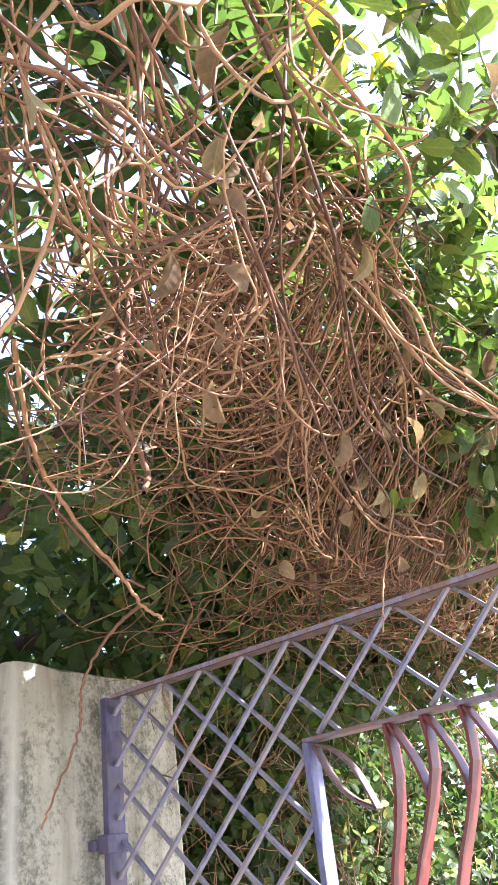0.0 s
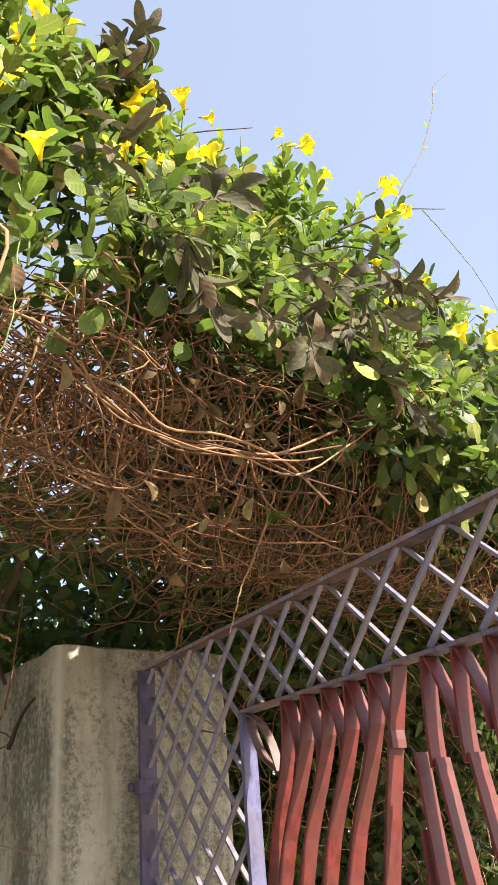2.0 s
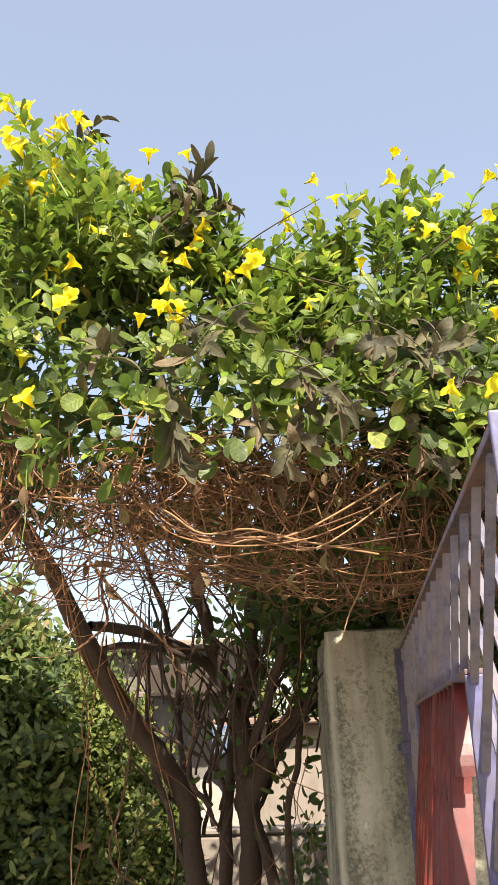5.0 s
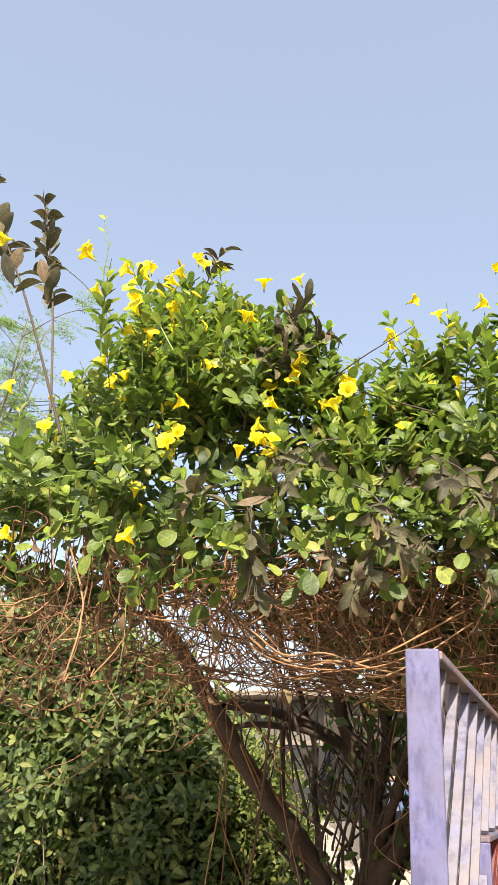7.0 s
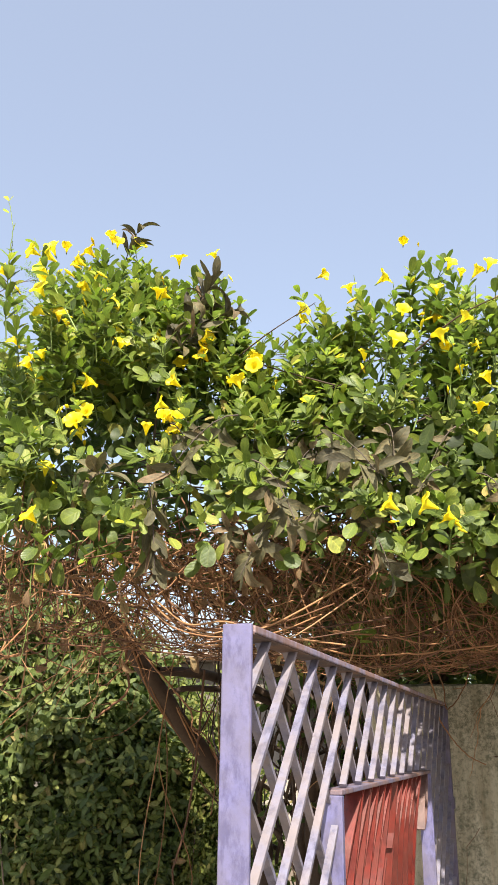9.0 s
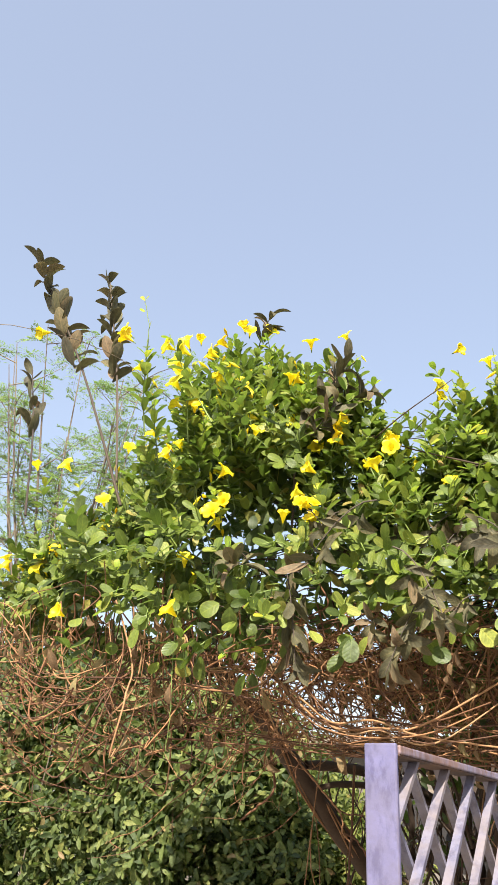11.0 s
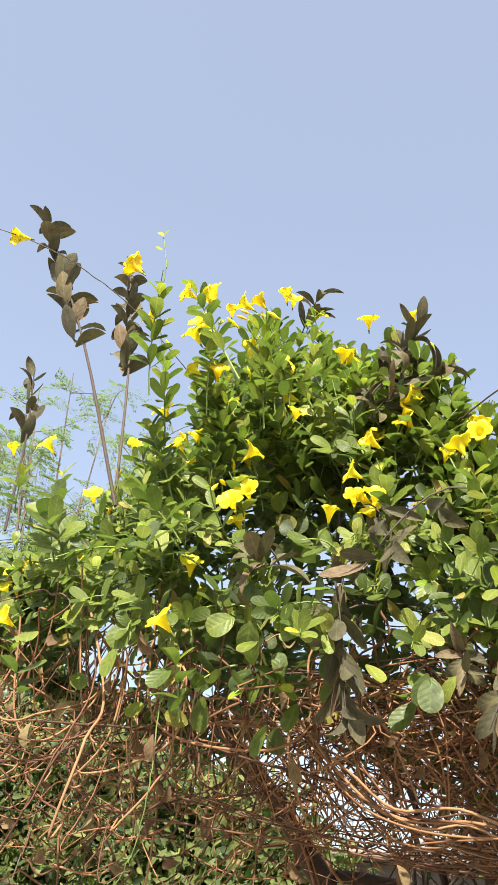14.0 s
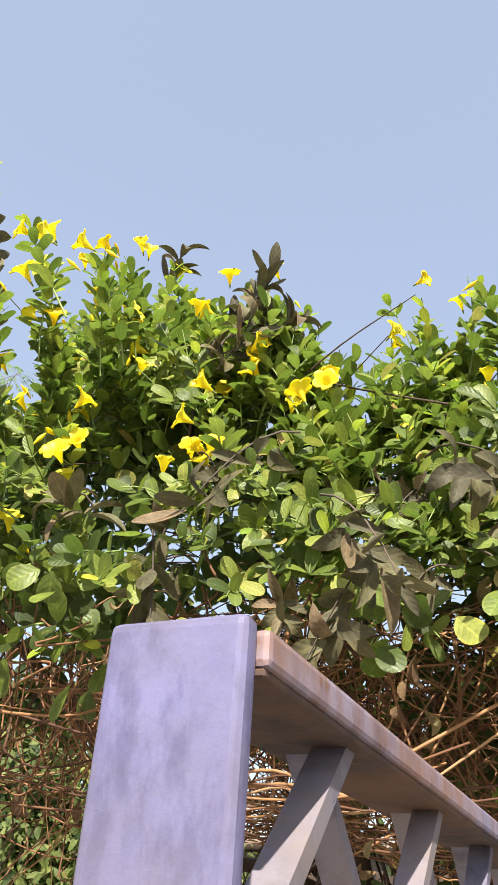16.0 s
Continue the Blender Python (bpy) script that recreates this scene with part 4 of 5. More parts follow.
# leafy tufts and broad leaves hanging at the lip
for i in range(125):
    x = RNG.uniform(-1.9, 0.3) if i < 70 else RNG.uniform(-0.8, 0.35)
    z = along(HEM_LINE, x) + RNG.uniform(-0.06, 0.22)
    at = np.array((x, front(x, max(z, 2.4)) + RNG.uniform(0.0, 0.15), z))
    shoot(at, unit((RNG.normal() * 0.5, -0.8, RNG.uniform(-0.3, 0.7))), RNG.uniform(0.08, 0.14), RNG.uniform(0.044, 0.058), int(RNG.integers(6, 10)), leaves, green_stems, droop=0.5, wide=1.0, fresh=0.25)
for _ in range(95):
    x = RNG.uniform(-1.2, 0.9)
    z = along(HEM_LINE, x) + RNG.uniform(-0.16, 0.05)
    at = np.array((x, front(x, max(z, 2.35)) + RNG.uniform(-0.05, 0.1), z))
    leaves.add(at - climber_off, RNG.normal(size=3) * 0.5 + (0, -0.4, -0.7), RNG.normal(size=3) * 0.35 + (0.2, -1, 0.6), RNG.uniform(0.056, 0.072), 1.3)


# ---- flowers ----
def flower_mesh(name, spread, seed):
    """A trumpet with five overlapping petals, a narrow tube and a green calyx end; along +z, 1 long."""
    rng = np.random.default_rng(seed)
    bm = bmesh.new()
    seg = 30
    prof = [(0.03, 0.0), (0.05, 0.2), (0.09, 0.38), (0.15, 0.55), (0.20, 0.68), (0.24 + 0.04 * spread, 0.78), (0.22 + 0.28 * spread, 0.88), (0.12 + 0.52 * spread, 0.93), (0.10 + 0.60 * spread, 0.885)]
    rings = []
    for i, (r, z) in enumerate(prof):
        ring = []
        for k in range(seg):
            a = 2 * math.pi * k / seg
            lobe = abs(math.cos(2.5 * a))
            f = max(0.0, (i - 5) / 3)
            rr = r * (1 - f * 0.30 * (1 - lobe ** 0.5)) * (1 + f * 0.03 * rng.normal())
            curl = 0.05 * math.sin(5 * a + seed) + 0.04 * math.sin(2 * a + 2 * seed) + 0.12 * (0.8 - spread)
            ring.append(bm.verts.new((rr * math.cos(a), rr * math.sin(a), z + f * curl + f * 0.012 * rng.normal())))
        rings.append(ring)
    for r0, r1 in zip(rings, rings[1:]):
        for k in range(seg):
            bm.faces.new((r0[k], r0[(k + 1) % seg], r1[(k + 1) % seg], r1[k]))
    me = bpy.data.meshes.new(name)
    for face in bm.faces:
        face.smooth = True
    bm.to_mesh(me)
    bm.free()
    me.materials.append(petal_yellow)
    me.materials.append(stem_green)
    for k in range(seg):
        me.polygons[k].material_index = 1
    return me


def bud_mesh(name):
    v, f = tube_arrays([(0, 0, 0), (0, 0, 0.25), (0.01, 0, 0.5), (0.02, 0, 0.78), (0.02, 0, 1.0)], [0.03, 0.07, 0.13, 0.10, 0.01], 7)
    me = bpy.data.meshes.new(name)
    me.from_pydata([tuple(p) for p in v], [], f)
    me.polygons.foreach_set("use_smooth", [True] * len(me.polygons))
    me.materials.append(petal_yellow)
    return me


FLOWERS = [flower_mesh("flower", 0.82, 1), flower_mesh("flower", 0.72, 2), flower_mesh("flower", 0.52, 3), flower_mesh("flower", 0.88, 4)]
BUD = bud_mesh("bud")


def put_flower(at, way, size, mesh, name="flower"):
    """A flower whose mouth is at the place."""
    ob = new(name, mesh)
    ob.parent = climber
    turn = Vector(way).to_track_quat("Z", "Y").to_matrix().to_4x4() @ Matrix.Rotation(RNG.uniform(0, 6.28), 4, "Z")
    base = Vector(np.asarray(at) - climber_off) - Vector(way).normalized() * size * 0.9
    ob.matrix_local = Matrix.Translation(base) @ turn @ Matrix.Scale(size, 4)
    return ob


HIGH_SIDE = [(-1.065, -1.648, 3.482), (-1.019, -1.485, 3.501), (-1.077, -1.347, 3.538), (-1.116, -1.493, 3.445), (-1.067, -1.341, 3.369), (-0.978, -1.351, 3.344),
             (-1.201, -1.269, 3.323), (-1.519, -0.998, 3.436), (-1.400, -1.255, 3.102), (-1.135, -1.302, 2.935), (-0.980, -1.331, 2.821), (-0.882, -1.540, 2.608),
             (-1.206, -1.62, 2.605), (-1.631, -1.370, 3.230), (-1.455, -1.411, 3.184), (-0.975, -1.233, 3.512), (-0.943, -1.123, 3.784), (-0.929, -1.293, 3.606),
             (-0.766, -1.029, 3.549), (-0.859, -1.131, 3.326), (-0.808, -0.973, 3.418), (-0.859, -1.314, 3.098), (-0.669, -1.058, 3.253), (-0.629, -1.230, 2.980),
             (-1.120, -1.135, 3.763), (-0.920, -1.263, 2.952), (-0.638, -0.876, 3.796), (-0.754, -0.933, 3.769), (-0.775, -1.042, 3.563), (-0.896, -1.411, 3.487)]
GATE_SIDE = [(-0.387, -1.081, 3.214), (-0.378, -0.898, 3.190), (-0.408, -1.215, 3.084), (-0.298, -0.801, 3.536), (-0.419, -0.781, 3.257), (-0.468, -1.093, 3.145),
             (-0.410, -1.037, 3.249), (-0.199, -0.879, 3.614), (-0.136, -0.776, 3.617), (0.080, -0.830, 3.730), (0.040, -1.014, 3.482), (0.181, -0.805, 3.540),
             (0.088, -0.997, 3.363), (0.097, -1.255, 3.132), (0.203, -1.104, 3.202), (0.297, -0.980, 3.008), (0.245, -1.0, 3.130), (0.067, -1.40, 2.600),
             (0.159, -1.42, 2.585), (0.287, -1.107, 3.245), (0.370, -1.015, 3.475), (0.240, -0.85, 3.600), (-0.555, -1.372, 3.032), (-0.645, -1.218, 2.993)]
for at in HIGH_SIDE + GATE_SIDE:
    way = np.array((RNG.normal() * 0.55, -0.7 + RNG.normal() * 0.35, 0.6 + RNG.normal() * 0.3))
    ln = 0.13 if at[2] < 3.3 else 0.28
    foot = np.array(at) - unit(way) * 0.05 - np.array((0, -0.3, 1.0)) * ln
    end = shoot(foot, np.array(at) - unit(way) * 0.05 - foot, ln * 1.03, 0.058, 8 if ln < 0.2 else 22, leaves, green_stems, fresh=0.6)
    for _ in range(2 if ln > 0.2 and at[0] > -1.0 else 0):
        side = RNG.normal(size=3) * (0.06, 0.05, 0.02)
        shoot(foot + side, np.array(at) - foot + side * 0.5, ln * RNG.uniform(0.65, 0.95), 0.058, 18, leaves, green_stems, fresh=0.6)
    put_flower(np.array(at) + (0, -0.015, 0.01), way, RNG.uniform(0.046, 0.056), FLOWERS[int(RNG.integers(4))])
    if RNG.random() < 0.28:
        put_flower(np.array(at) + RNG.normal(size=3) * (0.03, 0.02, 0.015) - (0, 0, 0.02), unit(way + RNG.normal(size=3) * 0.4), RNG.uniform(0.046, 0.056), FLOWERS[int(RNG.integers(4))])
    for _ in range(int(RNG.integers(0, 3))):
        put_flower(end + RNG.normal(size=3) * 0.022, unit(way + RNG.normal(size=3) * 0.35), RNG.uniform(0.03, 0.045), BUD, "bud")
for at, d in tops:
    if RNG.random() < (0.12 if -1.6 < at[0] < 0.35 else 0.45):
        put_flower(at + np.array((0, 0, 0.025)) + RNG.normal(size=3) * 0.008, unit(d + np.array((RNG.normal() * 0.5, -0.5 + RNG.normal() * 0.4, 0))), RNG.uniform(0.046, 0.06), FLOWERS[int(RNG.integers(4))])
for k in range(75):
    x = RNG.uniform(-2.3, -1.55) if k < 22 else RNG.uniform(0.36, 1.8) if k < 55 else RNG.uniform(-1.5, 0.35)
    at, out = crown_point(x, 0.12 + 0.72 * RNG.random() ** 0.7)
    way = unit(out + np.array((RNG.normal() * 0.3, -0.3, 0.5 + RNG.normal() * 0.2)))
    at = at + out * RNG.uniform(0.03, 0.10)
    put_flower(at, way, RNG.uniform(0.048, 0.064), FLOWERS[int(RNG.integers(4))])
    if RNG.random() < 0.3:
        put_flower(at + RNG.normal(size=3) * 0.045, unit(way + RNG.normal(size=3) * 0.4), RNG.uniform(0.044, 0.056), FLOWERS[int(RNG.integers(4))])
    if RNG.random() < 0.6:
        put_flower(at + RNG.normal(size=3) * 0.03, unit(way + RNG.normal(size=3) * 0.3), 0.045, BUD, "bud")

SPRAYS = [((-0.83, -1.48, 3.20), (-1.05, -1.59, 3.62)), ((-0.80, -1.1, 3.28), (-0.92, -1.15, 3.62)), ((-0.45, -1.1, 3.10), (-0.56, -1.15, 3.42))]
for foot, tip in SPRAYS:
    foot, tip = np.array(foot), np.array(tip)
    ln = float(np.linalg.norm(tip - foot))
    end = shoot(foot, tip - foot, ln * 0.84, 0.05, int(34 * ln) + 6, leaves, green_stems, fresh=0.5)
    for k in range(3):
        put_flower(end + (foot - end) * (0.12 + 0.2 * k) + RNG.normal(size=3) * 0.025, unit((RNG.normal() * 0.8, -0.6, 0.4)), RNG.uniform(0.05, 0.06), FLOWERS[int(RNG.integers(4))])

# ---- dusty shoots of the supporting tree ----
for foot, tip, n in (((-1.40, -1.17, 3.12), (-1.83, -1.38, 4.22), 34), ((-1.60, -0.95, 3.2), (-1.90, -0.85, 4.50), 36), ((-2.20, -0.85, 3.3), (-2.43, -0.75, 4.16), 13)):
    foot, tip = np.array(foot), np.array(tip)
    line = spline([foot, (foot + tip) / 2 + (0.02, 0, 0.03), tip], 9)
    grey_stems.add(line - climber_off, np.linspace(0.006, 0.003, 9), 5)
    for i in range(n):
        t = 0.5 + 0.5 * i / n
        p = foot + (tip - foot) * t
        a = i * 2.4 + RNG.normal() * 0.3
        dusty.add(p - climber_off, (math.cos(a), math.sin(a), 1.0 + 0.6 * t + RNG.normal() * 0.3), RNG.normal(size=3) * 0.5 + (-0.6 * math.cos(a), -0.6 * math.sin(a) - 0.2, 0.8), RNG.uniform(0.10, 0.135) * (1.15 - 0.6 * (t - 0.5)), 1.25)
for k in range(13):
    t = k / 12
    p = np.array((-0.71, -1.11, 3.28)) + np.array((0.13, 0.02, 0.20)) * t
    a = k * 2.4
    dusty.add(p - climber_off, (0.45 + 0.7 * math.cos(a), 0.5 * math.sin(a) - 0.1, 0.45 + 0.8 * t), (-0.5 * math.cos(a), -0.7, 0.6), RNG.uniform(0.10, 0.13), 0.95)
grey_stems.add(spline([(-0.80, -0.98, 3.0), (-0.71, -1.11, 3.28), (-0.58, -1.09, 3.48)], 8) - climber_off, np.linspace(0.005, 0.003, 8), 5)
for at, d, n, ln in (((-0.63, -1.10, 3.37), (0.45, -0.2, 0.9), 13, 0.2),
                     ((-0.63, -1.04, 3.40), (0.5, -0.1, 0.8), 11, 0.16),
                     ((-0.70, -1.10, 3.27), (0.7, -0.2, 0.35), 11, 0.2),
                     ((-1.04, -0.85, 3.86), (0.1, 0, 1), 8, 0.18),
                     ((-0.60, -1.40, 2.72), (0.15, -0.6, -0.5), 12, 0.14),
                     ((-0.72, -1.40, 2.76), (-0.5, -0.5, 0.0), 8, 0.15)):
    shoot(np.array(at), unit(np.array(d) + RNG.normal(size=3) * 0.2), ln * 1.1, 0.098, int(n * 1.3), dusty, grey_stems, droop=0.2 if at[2] > 3.2 else 2.8, wide=1.0, spiral=1.9)
for at, d, n, ln in (((-0.33, -1.30, 2.80), (0.4, -0.6, -0.3), 12, 0.24),
                     ((-0.15, -1.27, 2.86), (0.5, -0.5, 0.1), 12, 0.22),
                     ((-0.38, -1.28, 2.95), (-0.3, -0.6, 0.2), 9, 0.2),
                     ((0.02, -1.15, 2.92), (0.4, -0.6, -0.1), 10, 0.2),
                     ((-0.25, -1.25, 2.70), (0.1, -0.7, -0.5), 10, 0.18),
                     ((-0.1, -1.2, 2.72), (0.5, -0.4, -0.3), 9, 0.2)):
    shoot(np.array(at), unit(np.array(d) + RNG.normal(size=3) * 0.2), ln * 1.05, 0.098, int(n * 1.3), dusty, grey_stems, droop=2.8, wide=1.0, spiral=1.9)

for _ in range(26):
    x, z = RNG.uniform(-0.65, 0.5), RNG.uniform(2.60, 3.0)
    shoot(np.array((x, front(x, z) + RNG.uniform(-0.06, 0.12), z)), unit((RNG.normal() * 0.6, -0.7, RNG.uniform(-0.5, 0.3))), RNG.uniform(0.05, 0.12), RNG.uniform(0.06, 0.08), int(RNG.integers(5, 9)), dusty, grey_stems, droop=2.8, wide=1.0, spiral=1.9)

for at, d in (((-1.38, -1.36, 2.86), (0.1, -0.6, 0.6)), ((-1.28, -1.40, 2.80), (0.3, -0.7, 0.4))):
    shoot(np.array(at), d, 0.16, 0.085, 12, leaves, green_stems, fresh=0.0)

# ---- single trailing stems ----
def trail(points, thick, material, name="trailing_stem"):
    line = spline(points, 8 * len(points)) + RNG.normal(size=(8 * len(points), 3)) * 0.001
    v, f = tube_arrays(line - climber_off, np.linspace(thick, thick * 0.6, len(line)), 5)
    return link_mesh(name, v, f, material, climber, smooth=True)


trail([(-0.885, -1.50, 2.60), (-0.886, -1.50, 2.45), (-0.888, -1.49, 2.32), (-0.92, -1.47, 2.22), (-0.97, -1.46, 2.15)], 0.0016, stem_green)
trail([(-1.15, -1.2, 3.45), (-1.12, -1.6, 3.43), (-1.133, -1.92, 3.35), (-1.35, -2.1, 3.33), (-1.8, -2.2, 3.28)], 0.0014, stem_grey)
put_flower((-1.133, -1.94, 3.335), (-0.3, -0.8, -0.4), 0.05, FLOWERS[2])
trail([(0.42, -0.92, 3.45), (0.49, -0.95, 3.59), (0.61, -0.95, 3.79), (0.72, -0.95, 4.06), (0.75, -0.95, 4.18), (0.85, -0.95, 4.30)], 0.0022, stem_grey)
trail([(0.66, -0.85, 3.62), (0.80, -0.8, 3.60), (0.93, -0.8, 3.45), (1.0, -0.8, 3.3)], 0.0018, stem_green)
trail([(-0.10, -0.90, 2.42), (-0.15, -0.88, 2.28), (-0.20, -0.875, 2.18), (-0.238, -0.873, 2.07)], 0.0028, stem_dry_single)
trail([(-0.02, -0.2, 2.33), (0.005, -0.06, 2.20), (0.01, -0.055, 2.13), (0.087, -0.05, 2.02), (0.165, -0.05, 1.974)], 0.0034, stem_dry_single)
trail([(0.0, -0.25, 2.36), (0.03, -0.06, 2.26), (0.04, -0.05, 2.17), (0.10, -0.02, 2.24), (0.15, -0.1, 2.34)], 0.003, stem_dry_single)
trail([(-0.98, -0.80, 2.42), (-0.90, -0.73, 2.31), (-0.82, -0.715, 2.223), (-0.735, -0.725, 2.14), (-0.715, -0.75, 2.085), (-0.685, -0.765, 2.06)], 0.0042, stem_dry_single)
trail([(-0.96, -0.76, 2.38), (-0.86, -0.70, 2.26), (-0.74, -0.715, 2.15), (-0.66, -0.70, 2.135)], 0.0034, stem_dry_single)
trail([(-0.715, -0.75, 2.085), (-0.705, -0.67, 2.065), (-0.695, -0.588, 2.007), (-0.692, -0.573, 1.937), (-0.71, -0.55, 1.87), (-0.729, -0.528, 1.806)], 0.0028, stem_dry_single)
trail([(-0.84, -0.90, 2.52), (-0.889, -0.91, 2.313), (-0.865, -0.93, 2.20), (-0.90, -0.97, 2.145), (-0.94, -1.005, 2.105)], 0.0052, stem_dry_single)
trail([(-1.03, 0.12, 2.34), (-1.06, 0.16, 2.1), (-1.088, 0.18, 1.906), (-1.118, 0.18, 1.699), (-1.17, 0.18, 1.519), (-1.139, 0.18, 1.433), (-1.039, 0.18, 1.375)], 0.0062, stem_dry_single)
shoot(np.array((-0.12, -0.87, 2.33)), (0.3, -0.5, 0.5), 0.05, 0.05, 7, leaves, green_stems)

# the nearest leaves at the lip are leaves of their own, the rest one crown
trail([(-1.07, -1.45, 3.30), (-1.075, -1.52, 3.45), (-1.055, -1.55, 3.56), (-1.07, -1.57, 3.66)], 0.002, stem_green)
for at, d in (((-1.055, -1.55, 3.56), (0.6, -0.3, 0.6)), ((-1.07, -1.56, 3.62), (-0.7, -0.2, 0.5)), ((-1.07, -1.57, 3.655), (0.7, -0.3, 0.4)), ((-1.07, -1.57, 3.66), (-0.4, -0.3, 0.7)),
              ((0.61, -0.95, 3.79), (0.5, -0.4, 0.4)), ((0.72, -0.95, 4.06), (-0.6, -0.3, 0.5)), ((0.74, -0.95, 4.14), (0.6, -0.3, 0.5)), ((0.66, -0.95, 3.92), (-0.6, -0.4, 0.2))):
    young.add(np.array(at) - climber_off, d, (0.2, -0.8, 0.6), RNG.uniform(0.024, 0.034), 0.9)

# no leaf hangs before a flower's mouth
MOUTHS = np.array(HIGH_SIDE + GATE_SIDE) - climber_off


def clear_of_mouths(store):
    base = np.array([q[0] for q in store.items])
    tips = base + np.array([unit(q[1]) * q[3] * 0.6 for q in store.items])
    keep = np.ones(len(base), bool)
    for ahead, reach in ((0.02, 0.03), (0.06, 0.035), (0.11, 0.035)):
        for m in MOUTHS + np.array((0.25, -0.85, -0.3)) * ahead:
            keep &= (np.linalg.norm(tips - m, axis=1) > reach) & (np.linalg.norm(base - m, axis=1) > (reach * 0.7 if ahead > 0.05 else 0.0))
    store.items = [q for q, k in zip(store.items, keep) if k]


for store in (leaves, young, dusty):
    clear_of_mouths(store)
near = [q for q in leaves.items if -1.25 < q[0][0] + climber_off[0] < 0.25 and q[0][2] < 2.80][:300]
chosen = {id(q) for q in near}
LEAF_MESHES = []
for tv, tf in LEAF:
    me = bpy.data.meshes.new("leaf")
    me.from_pydata([tuple(p) for p in tv], [], tf)
    me.polygons.foreach_set("use_smooth", [True] * len(me.polygons))
    me.materials.append(leaf_green_single)
    blade_of(me, blade_grid(len(tv)))
    LEAF_MESHES.append(me)
leaves.link("crown", leaf_green, climber, [q for q in leaves.items if id(q) not in chosen], "glossy green oval leaves in loose whorls")
young.link("fresh_foliage", leaf_young, climber, None, "bright yellow-green young leaves")
inner.link("inner_foliage", leaf_painted_shade, tree, None, "inner leaves in a green darkened for shade")
dry.link("withered_foliage", leaf_dry, climber, None, "curled brown withered leaves")
dusty.link("dusty_foliage", leaf_dusty, tree, None, "dusty grey-brown long leaves")
green_stems.link("shoot_wood", stem_green, climber)
grey_stems.link("shoot_wood", stem_brown, tree)
for at, tip, face, size, wide, k in near:
    turn = leaf_frames(np.array([tip], float), np.array([face], float))[0]
    ob = new("leaf", LEAF_MESHES[k])
    ob.parent = climber
    m = np.eye(4)
    m[:3, :3] = turn * (size * wide, size, size)
    m[:3, 3] = at
    ob.matrix_local = Matrix(m.tolist())


# ---- shrubs ----
def shrub(name, label, line, y0, y1, count, material, size, templates, clear=0.0, stems_r=0.006):
    """A dense shrub whose top follows the line of (x, height)."""
    x0, x1 = line[0][0], line[-1][0]
    foot = np.array(((x0 + x1) / 2, (y0 + y1) / 2, 0.0))
    ob = base_empty(name, tuple(foot), label=label, category="shrub")
    fol, st = Foliage(templates), Bundle()
    for _ in range(34):
        a = RNG.uniform((x0, y0, 0), (x1, y1, 0))
        z = along(line, a[0]) * RNG.uniform(0.6, 0.95)
        tip = np.array((a[0] + RNG.normal() * 0.2, np.clip(a[1] + RNG.normal() * 0.2, y0, y1), z))
        st.add(spline([a - foot, (a + tip) / 2 + RNG.normal(size=3) * 0.08 - foot, tip - foot], 8), np.linspace(stems_r * 1.6, stems_r * 0.4, 8), 5)
    for _ in range(count // 6):
        x = RNG.uniform(x0, x1)
        hill = along(line, x) * (1 + 0.035 * math.sin(x * 7.0) + 0.04 * RNG.normal())
        t = RNG.random() ** 0.75
        z = clear + (hill - clear) * t
        bulge = 0.22 * noise.noise(Vector((x * 2.2, 3.0, z * 2.2))) + 0.25 * t ** 4
        y = y0 + bulge + abs(RNG.normal()) * 0.35 * (y1 - y0)
        c = np.array((x, y, z))
        way = unit(RNG.normal(size=3) + (0, -0.9, 0.5))
        a = unit(cross(way, (0.3, 0.2, 1)))
        b = cross(way, a)
        spin = RNG.uniform(0, 6.28)
        for k in range(6):
            radial = a * math.cos(spin + 2.4 * k) + b * math.sin(spin + 2.4 * k)
            fol.add(c + way * size * 0.22 * k + RNG.normal(size=3) * 0.008 - foot, radial + way * (0.15 + 0.14 * k) + np.array((0, 0, -0.25)) + RNG.normal(size=3) * 0.2, way - radial * 0.3 + RNG.normal(size=3) * 0.25, size * RNG.uniform(0.75, 1.2))
    fol.link("foliage", material, ob)
    st.link("shoot_wood", stem_grey, ob)
    return ob


shrub("hedge_shrub", "dense dark green hedge shrub with pointed leaves in rosettes", [(-5.5, 3.4), (-4.2, 3.35), (-3.2, 3.05), (-2.5, 2.8), (-2.1, 2.5), (-1.8, 1.9)], 1.35, 2.7, 58000, leaf_hedge, 0.088, POINTED, 0.6)
shrub("fine_shrub", "light green fine-leaved shrub beside the dark hedge", [(-2.5, 2.6), (-2.0, 2.45), (-1.6, 2.1), (-1.35, 1.65), (-1.2, 1.15)], 1.6, 2.5, 30000, leaf_thicket, 0.05, SMALL_LEAF, 0.4)
# the understorey takes the leaf green with shade painted in
shrub("understorey_shrub", "straggly green shrub with yellowing leaves beside the pillar", [(0.35, 2.1), (0.6, 2.5), (2.0, 2.7), (4.5, 2.7)], 0.95, 2.6, 27000, leaf_painted_shade, 0.078, LEAF, 0.5)
shrub("back_shrub", "tall yellowing green shrub beyond the gate", [(0.7, 2.2), (1.4, 3.0), (3.2, 3.3), (6.0, 3.4)], 2.8, 4.0, 20000, leaf_hedge, 0.10, LEAF, 0.3)
shrub("low_shrub", "low dark shrub standing by the pillar foot", [(-0.62, 1.2), (-0.45, 1.5), (-0.3, 1.55), (0.2, 1.5)], 1.5, 2.0, 1500, leaf_hedge, 0.06, SMALL_LEAF, 0.3)


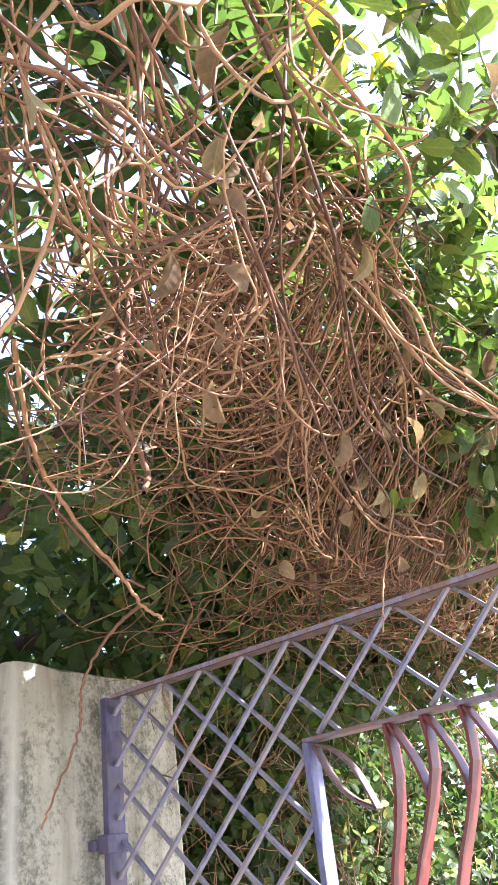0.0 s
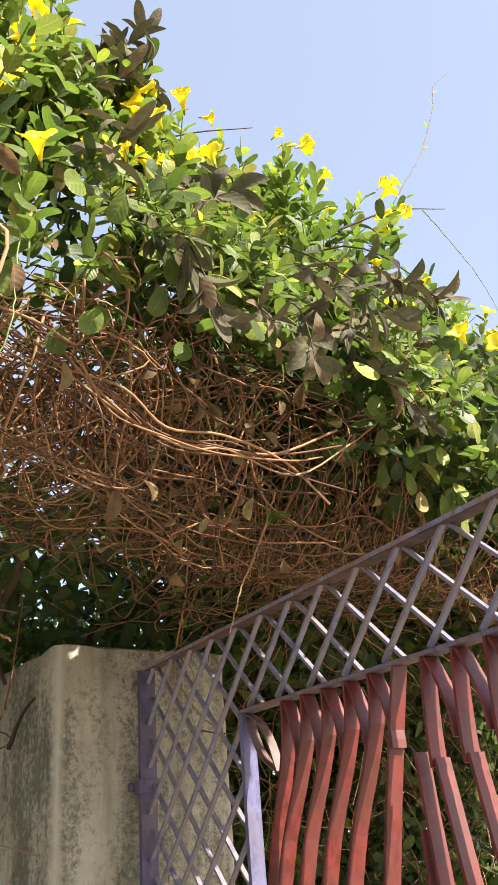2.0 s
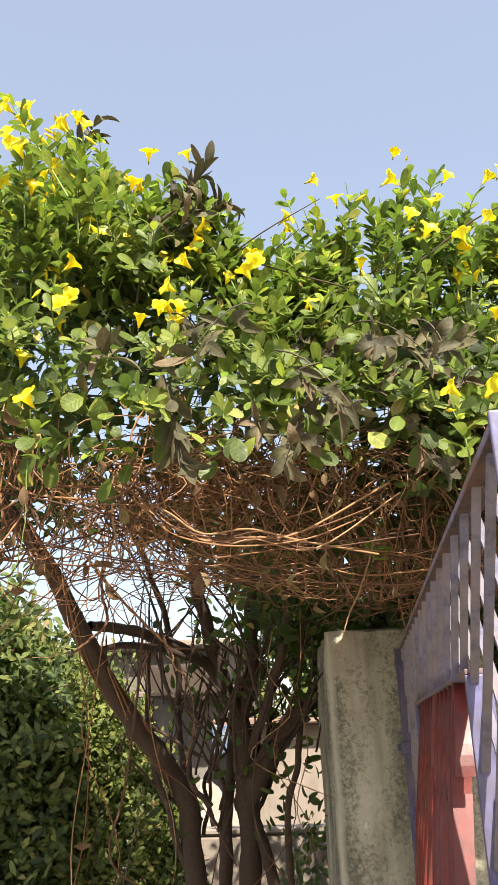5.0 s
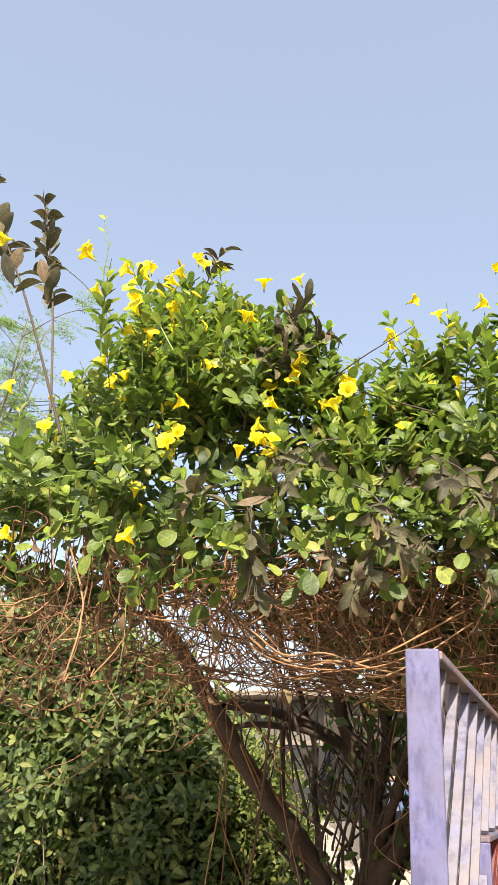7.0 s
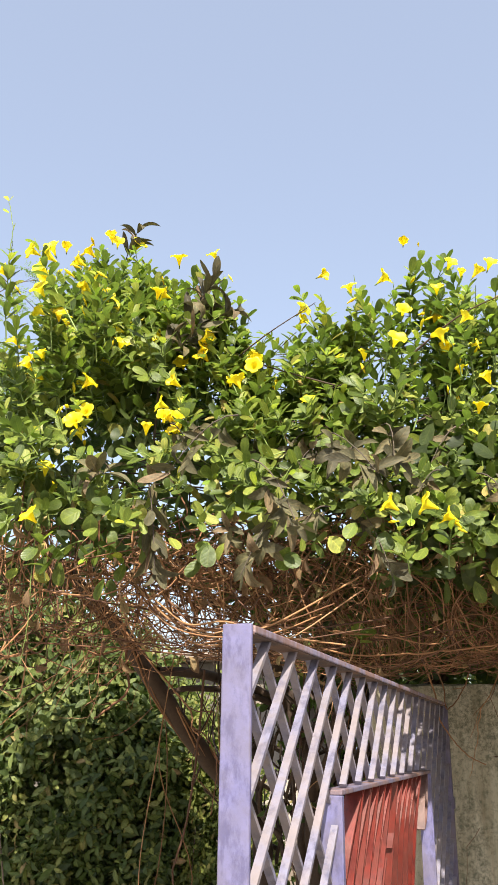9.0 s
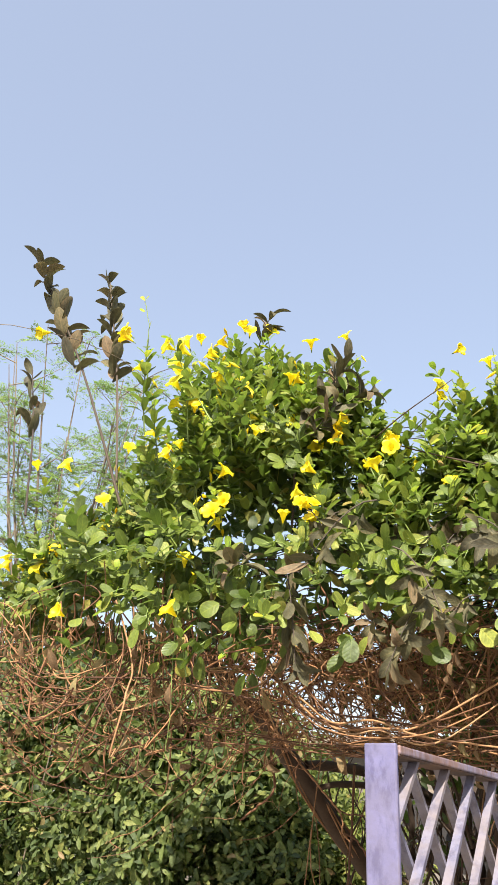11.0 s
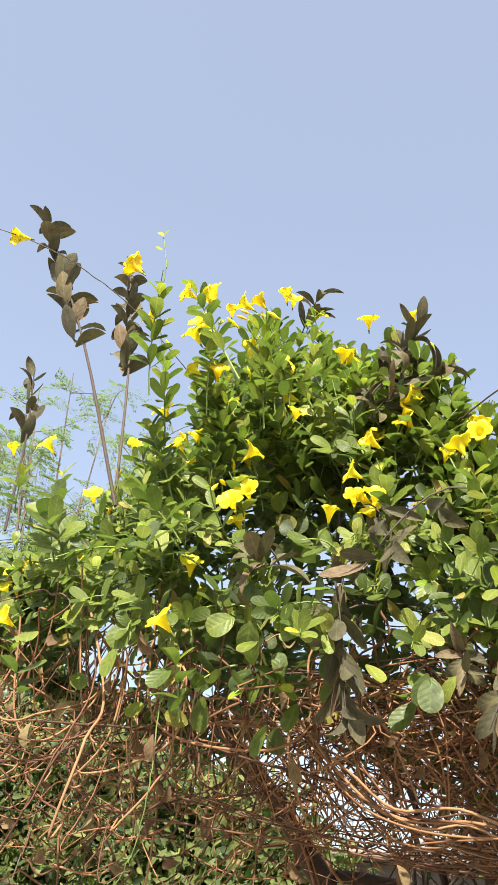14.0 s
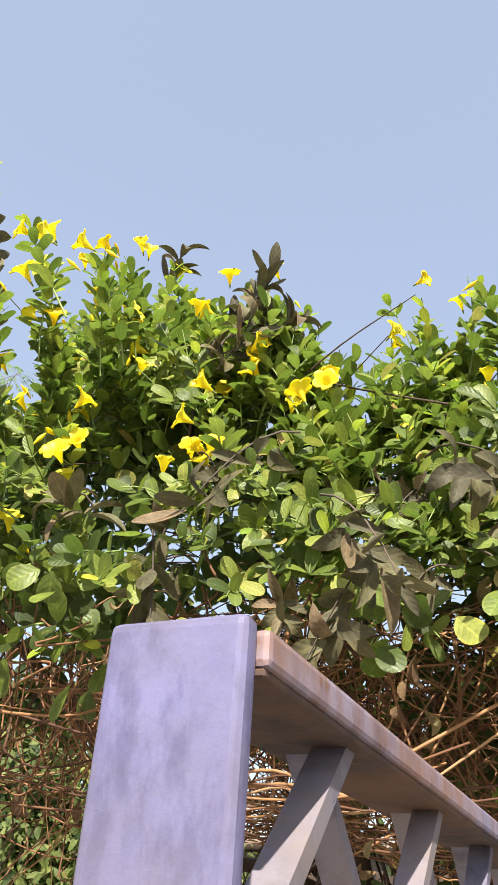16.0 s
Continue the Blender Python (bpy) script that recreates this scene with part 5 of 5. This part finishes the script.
# ---- distance ----
wall = base_empty("boundary_wall", (-2.0, 4.1, 0), label="low stained pale plaster boundary wall", category="wall")
tagged(wall, kind="structure")
part("wall_body", box_bm(-14, 14, -0.11, 0.11, -0.1, 1.17, 0.02, 1), house_mat, wall)
part("coping", box_bm(-14, 14, -0.125, 0.125, 1.1745, 1.225, 0.015, 1), house_mat, wall)

house = base_empty("house", (-5.5, 10.0, 0), label="grey plastered flat-roofed house beyond the wall", category="house")
part("wall", box_bm(-4, 3.3, 0, 5, -0.1, 3.3, 0.03, 1), far_wall_mat, house)
part("roof", box_bm(-4.3, 3.5, -0.4, 5.3, 3.3045, 3.42, 0.03, 1), house_mat, house, "pale dusty roof slab")
# added block: the shade beneath the roof slab, as a dark brown shape
part("eave_shade", box_bm(2.25, 3.35, -1.0, -0.005, 2.55, 3.0, 0.05, 2), eave_shade_brown, house, "dark brown block standing in for shade under the roof")
window = part("window", box_bm(1.2, 2.1, -0.04, -0.002, 1.6, 2.6, 0.01, 1), dark_opening, house, "dark window opening")
part("frame", box_bm(1.1, 2.2, -0.06, -0.0405, 2.6, 2.68, 0.01, 1), house_mat, window)

shed = base_empty("shed", (0.2, 9.4, 0), label="low pale plastered shed with a brown roof edge", category="shed")
part("wall", box_bm(-2.3, 3.0, 0, 3, -0.1, 1.9, 0.03, 1), house_mat, shed)
part("roof", box_bm(-2.5, 3.2, -0.35, 3.3, 2.1, 2.2, 0.02, 1), brick_mat, shed, "brown roof edge")
part("lintel", box_bm(-2.3, 3.0, 0.0, 0.3, 1.9045, 2.0995, 0.02, 1), house_mat, shed)
part("blue_sheet", box_bm(-2.5, -2.2, -0.42, -0.355, 1.72, 2.12, 0.02, 1), blue_sheet, shed, "faded blue plastic sheet")
part("teal_door", box_bm(-0.42, 0.5, -0.05, -0.005, 0.0, 1.85, 0.01, 1), teal_sheet, shed, "teal sheet-metal door")

shrub("far_shrub", "pale green bushes standing behind the low shed", [(-4.5, 2.6), (-2.5, 3.6), (-0.8, 3.9), (1.5, 3.7), (5.0, 3.4)], 13.2, 15.0, 9000, leaf_thicket, 0.17, LEAF, 0.2, 0.02)

# heap of broken brick and earth in front of the shed
bm = bmesh.new()
bmesh.ops.create_grid(bm, x_segments=60, y_segments=24, size=1.0)
for v in bm.verts:
    x, y = v.co.x, v.co.y
    h = max(0.0, (1 - y * y) * (1 - x ** 4)) * 1.38
    v.co = Vector((-2.9 + 1.75 * x, 7.2 + 1.3 * y, 0.02 + h * (1 + 0.35 * noise.noise(Vector((x * 5, y * 4, 0)))) + 0.05 * noise.noise(Vector((x * 30, y * 20, 1)))))
tagged(part("earth_mound", bm, soil, None), "heap of sandy earth and broken brick", "earth mound")

# ---- feathery tree far off ----
def feather_tree():
    foot = np.array((-6.1, 3.3, 0.0))
    ob = base_empty("feathery_tree", tuple(foot), label="tall feathery light green tree with a thin open crown", category="tree")
    v, f = tube_arrays(spline([(0, 0, -0.1), (0.08, 0, 1.8), (-0.05, 0, 3.6), (0.05, 0, 5.0)], 24), np.linspace(0.10, 0.04, 24), 8)
    link_mesh("trunk", v, f, stem_grey, ob, smooth=True)
    fol, st = Foliage(SMALL_LEAF), Bundle()
    limbs = []
    for k in range(16):
        a = k * 2.4
        start = np.array((0.0, 0, RNG.uniform(2.6, 4.8)))
        tip = np.array((math.cos(a) * RNG.uniform(0.4, 1.55), math.sin(a) * RNG.uniform(0.3, 0.9), RNG.uniform(6.2, 8.0)))
        tip[2] -= 0.45 * abs(tip[0])
        line = spline([start, start * 0.45 + tip * 0.55 + np.array((0.12 * math.cos(a), 0, -0.25)), tip], 16)
        st.add(line, np.linspace(0.022, 0.005, 16), 5)
        limbs.append(line)
        for _ in range(5):
            p = line[int(RNG.integers(6, 15))]
            q = p + np.array((RNG.normal() * 0.4, RNG.normal() * 0.3, RNG.uniform(0.15, 0.6)))
            twig = spline([p, (p + q) / 2 + RNG.normal(size=3) * 0.04, q], 9)
            st.add(twig, np.linspace(0.008, 0.003, 9), 4)
            limbs.append(twig)
    # twice-feathered fronds: a rib, pinnae on both sides, paired leaflets on each
    for line in limbs:
        for _ in range(6):
            p = line[int(RNG.integers(len(line) // 3, len(line)))]
            w = unit((RNG.normal(), RNG.normal() * 0.8, RNG.normal() * 0.35 + 0.1))
            ln = RNG.uniform(0.18, 0.36)
            rib = [p + w * ln * u + np.array((0, 0, -0.10 * u * u)) for u in np.linspace(0, 1, 6)]
            st.add(rib, np.linspace(0.003, 0.0015, 6), 3)
            s = unit(cross(w, (0.1, 0.2, 1)))
            for q in rib[1:]:
                for sgn in (-1, 1):
                    d = unit(s * sgn + w * 0.5)
                    reach = RNG.uniform(0.06, 0.11)
                    for u in (0.3, 0.55, 0.8, 1.0):
                        for turn in (-1, 1):
                            fol.add(q + d * reach * u, unit(w * turn + d * 0.6), RNG.normal(size=3) * 0.3 + (0, -0.3, 1), RNG.uniform(0.022, 0.036), 1.1)
    fol.link("crown", leaf_feather, ob)
    st.link("twig_mass", stem_grey, ob)
    return ob


feather_tree()

# ---- overhead lines ----
for k, z in enumerate((8.40, 8.62, 8.80)):
    line = spline([(-40, 8.0 + 0.2 * k, z + 1.5), (-12, 8.0 + 0.2 * k, z), (0, 8.0 + 0.2 * k, z - 0.9), (12, 8.0 + 0.2 * k, z - 1.4), (40, 8.0 + 0.2 * k, z + 0.6)], 60)
    v, f = tube_arrays(line, np.full(60, 0.009), 5)
    tagged(link_mesh("overhead_wire", v, f, cable_mat, None, smooth=True), "thin black overhead wire", "wire", "overhead wires")
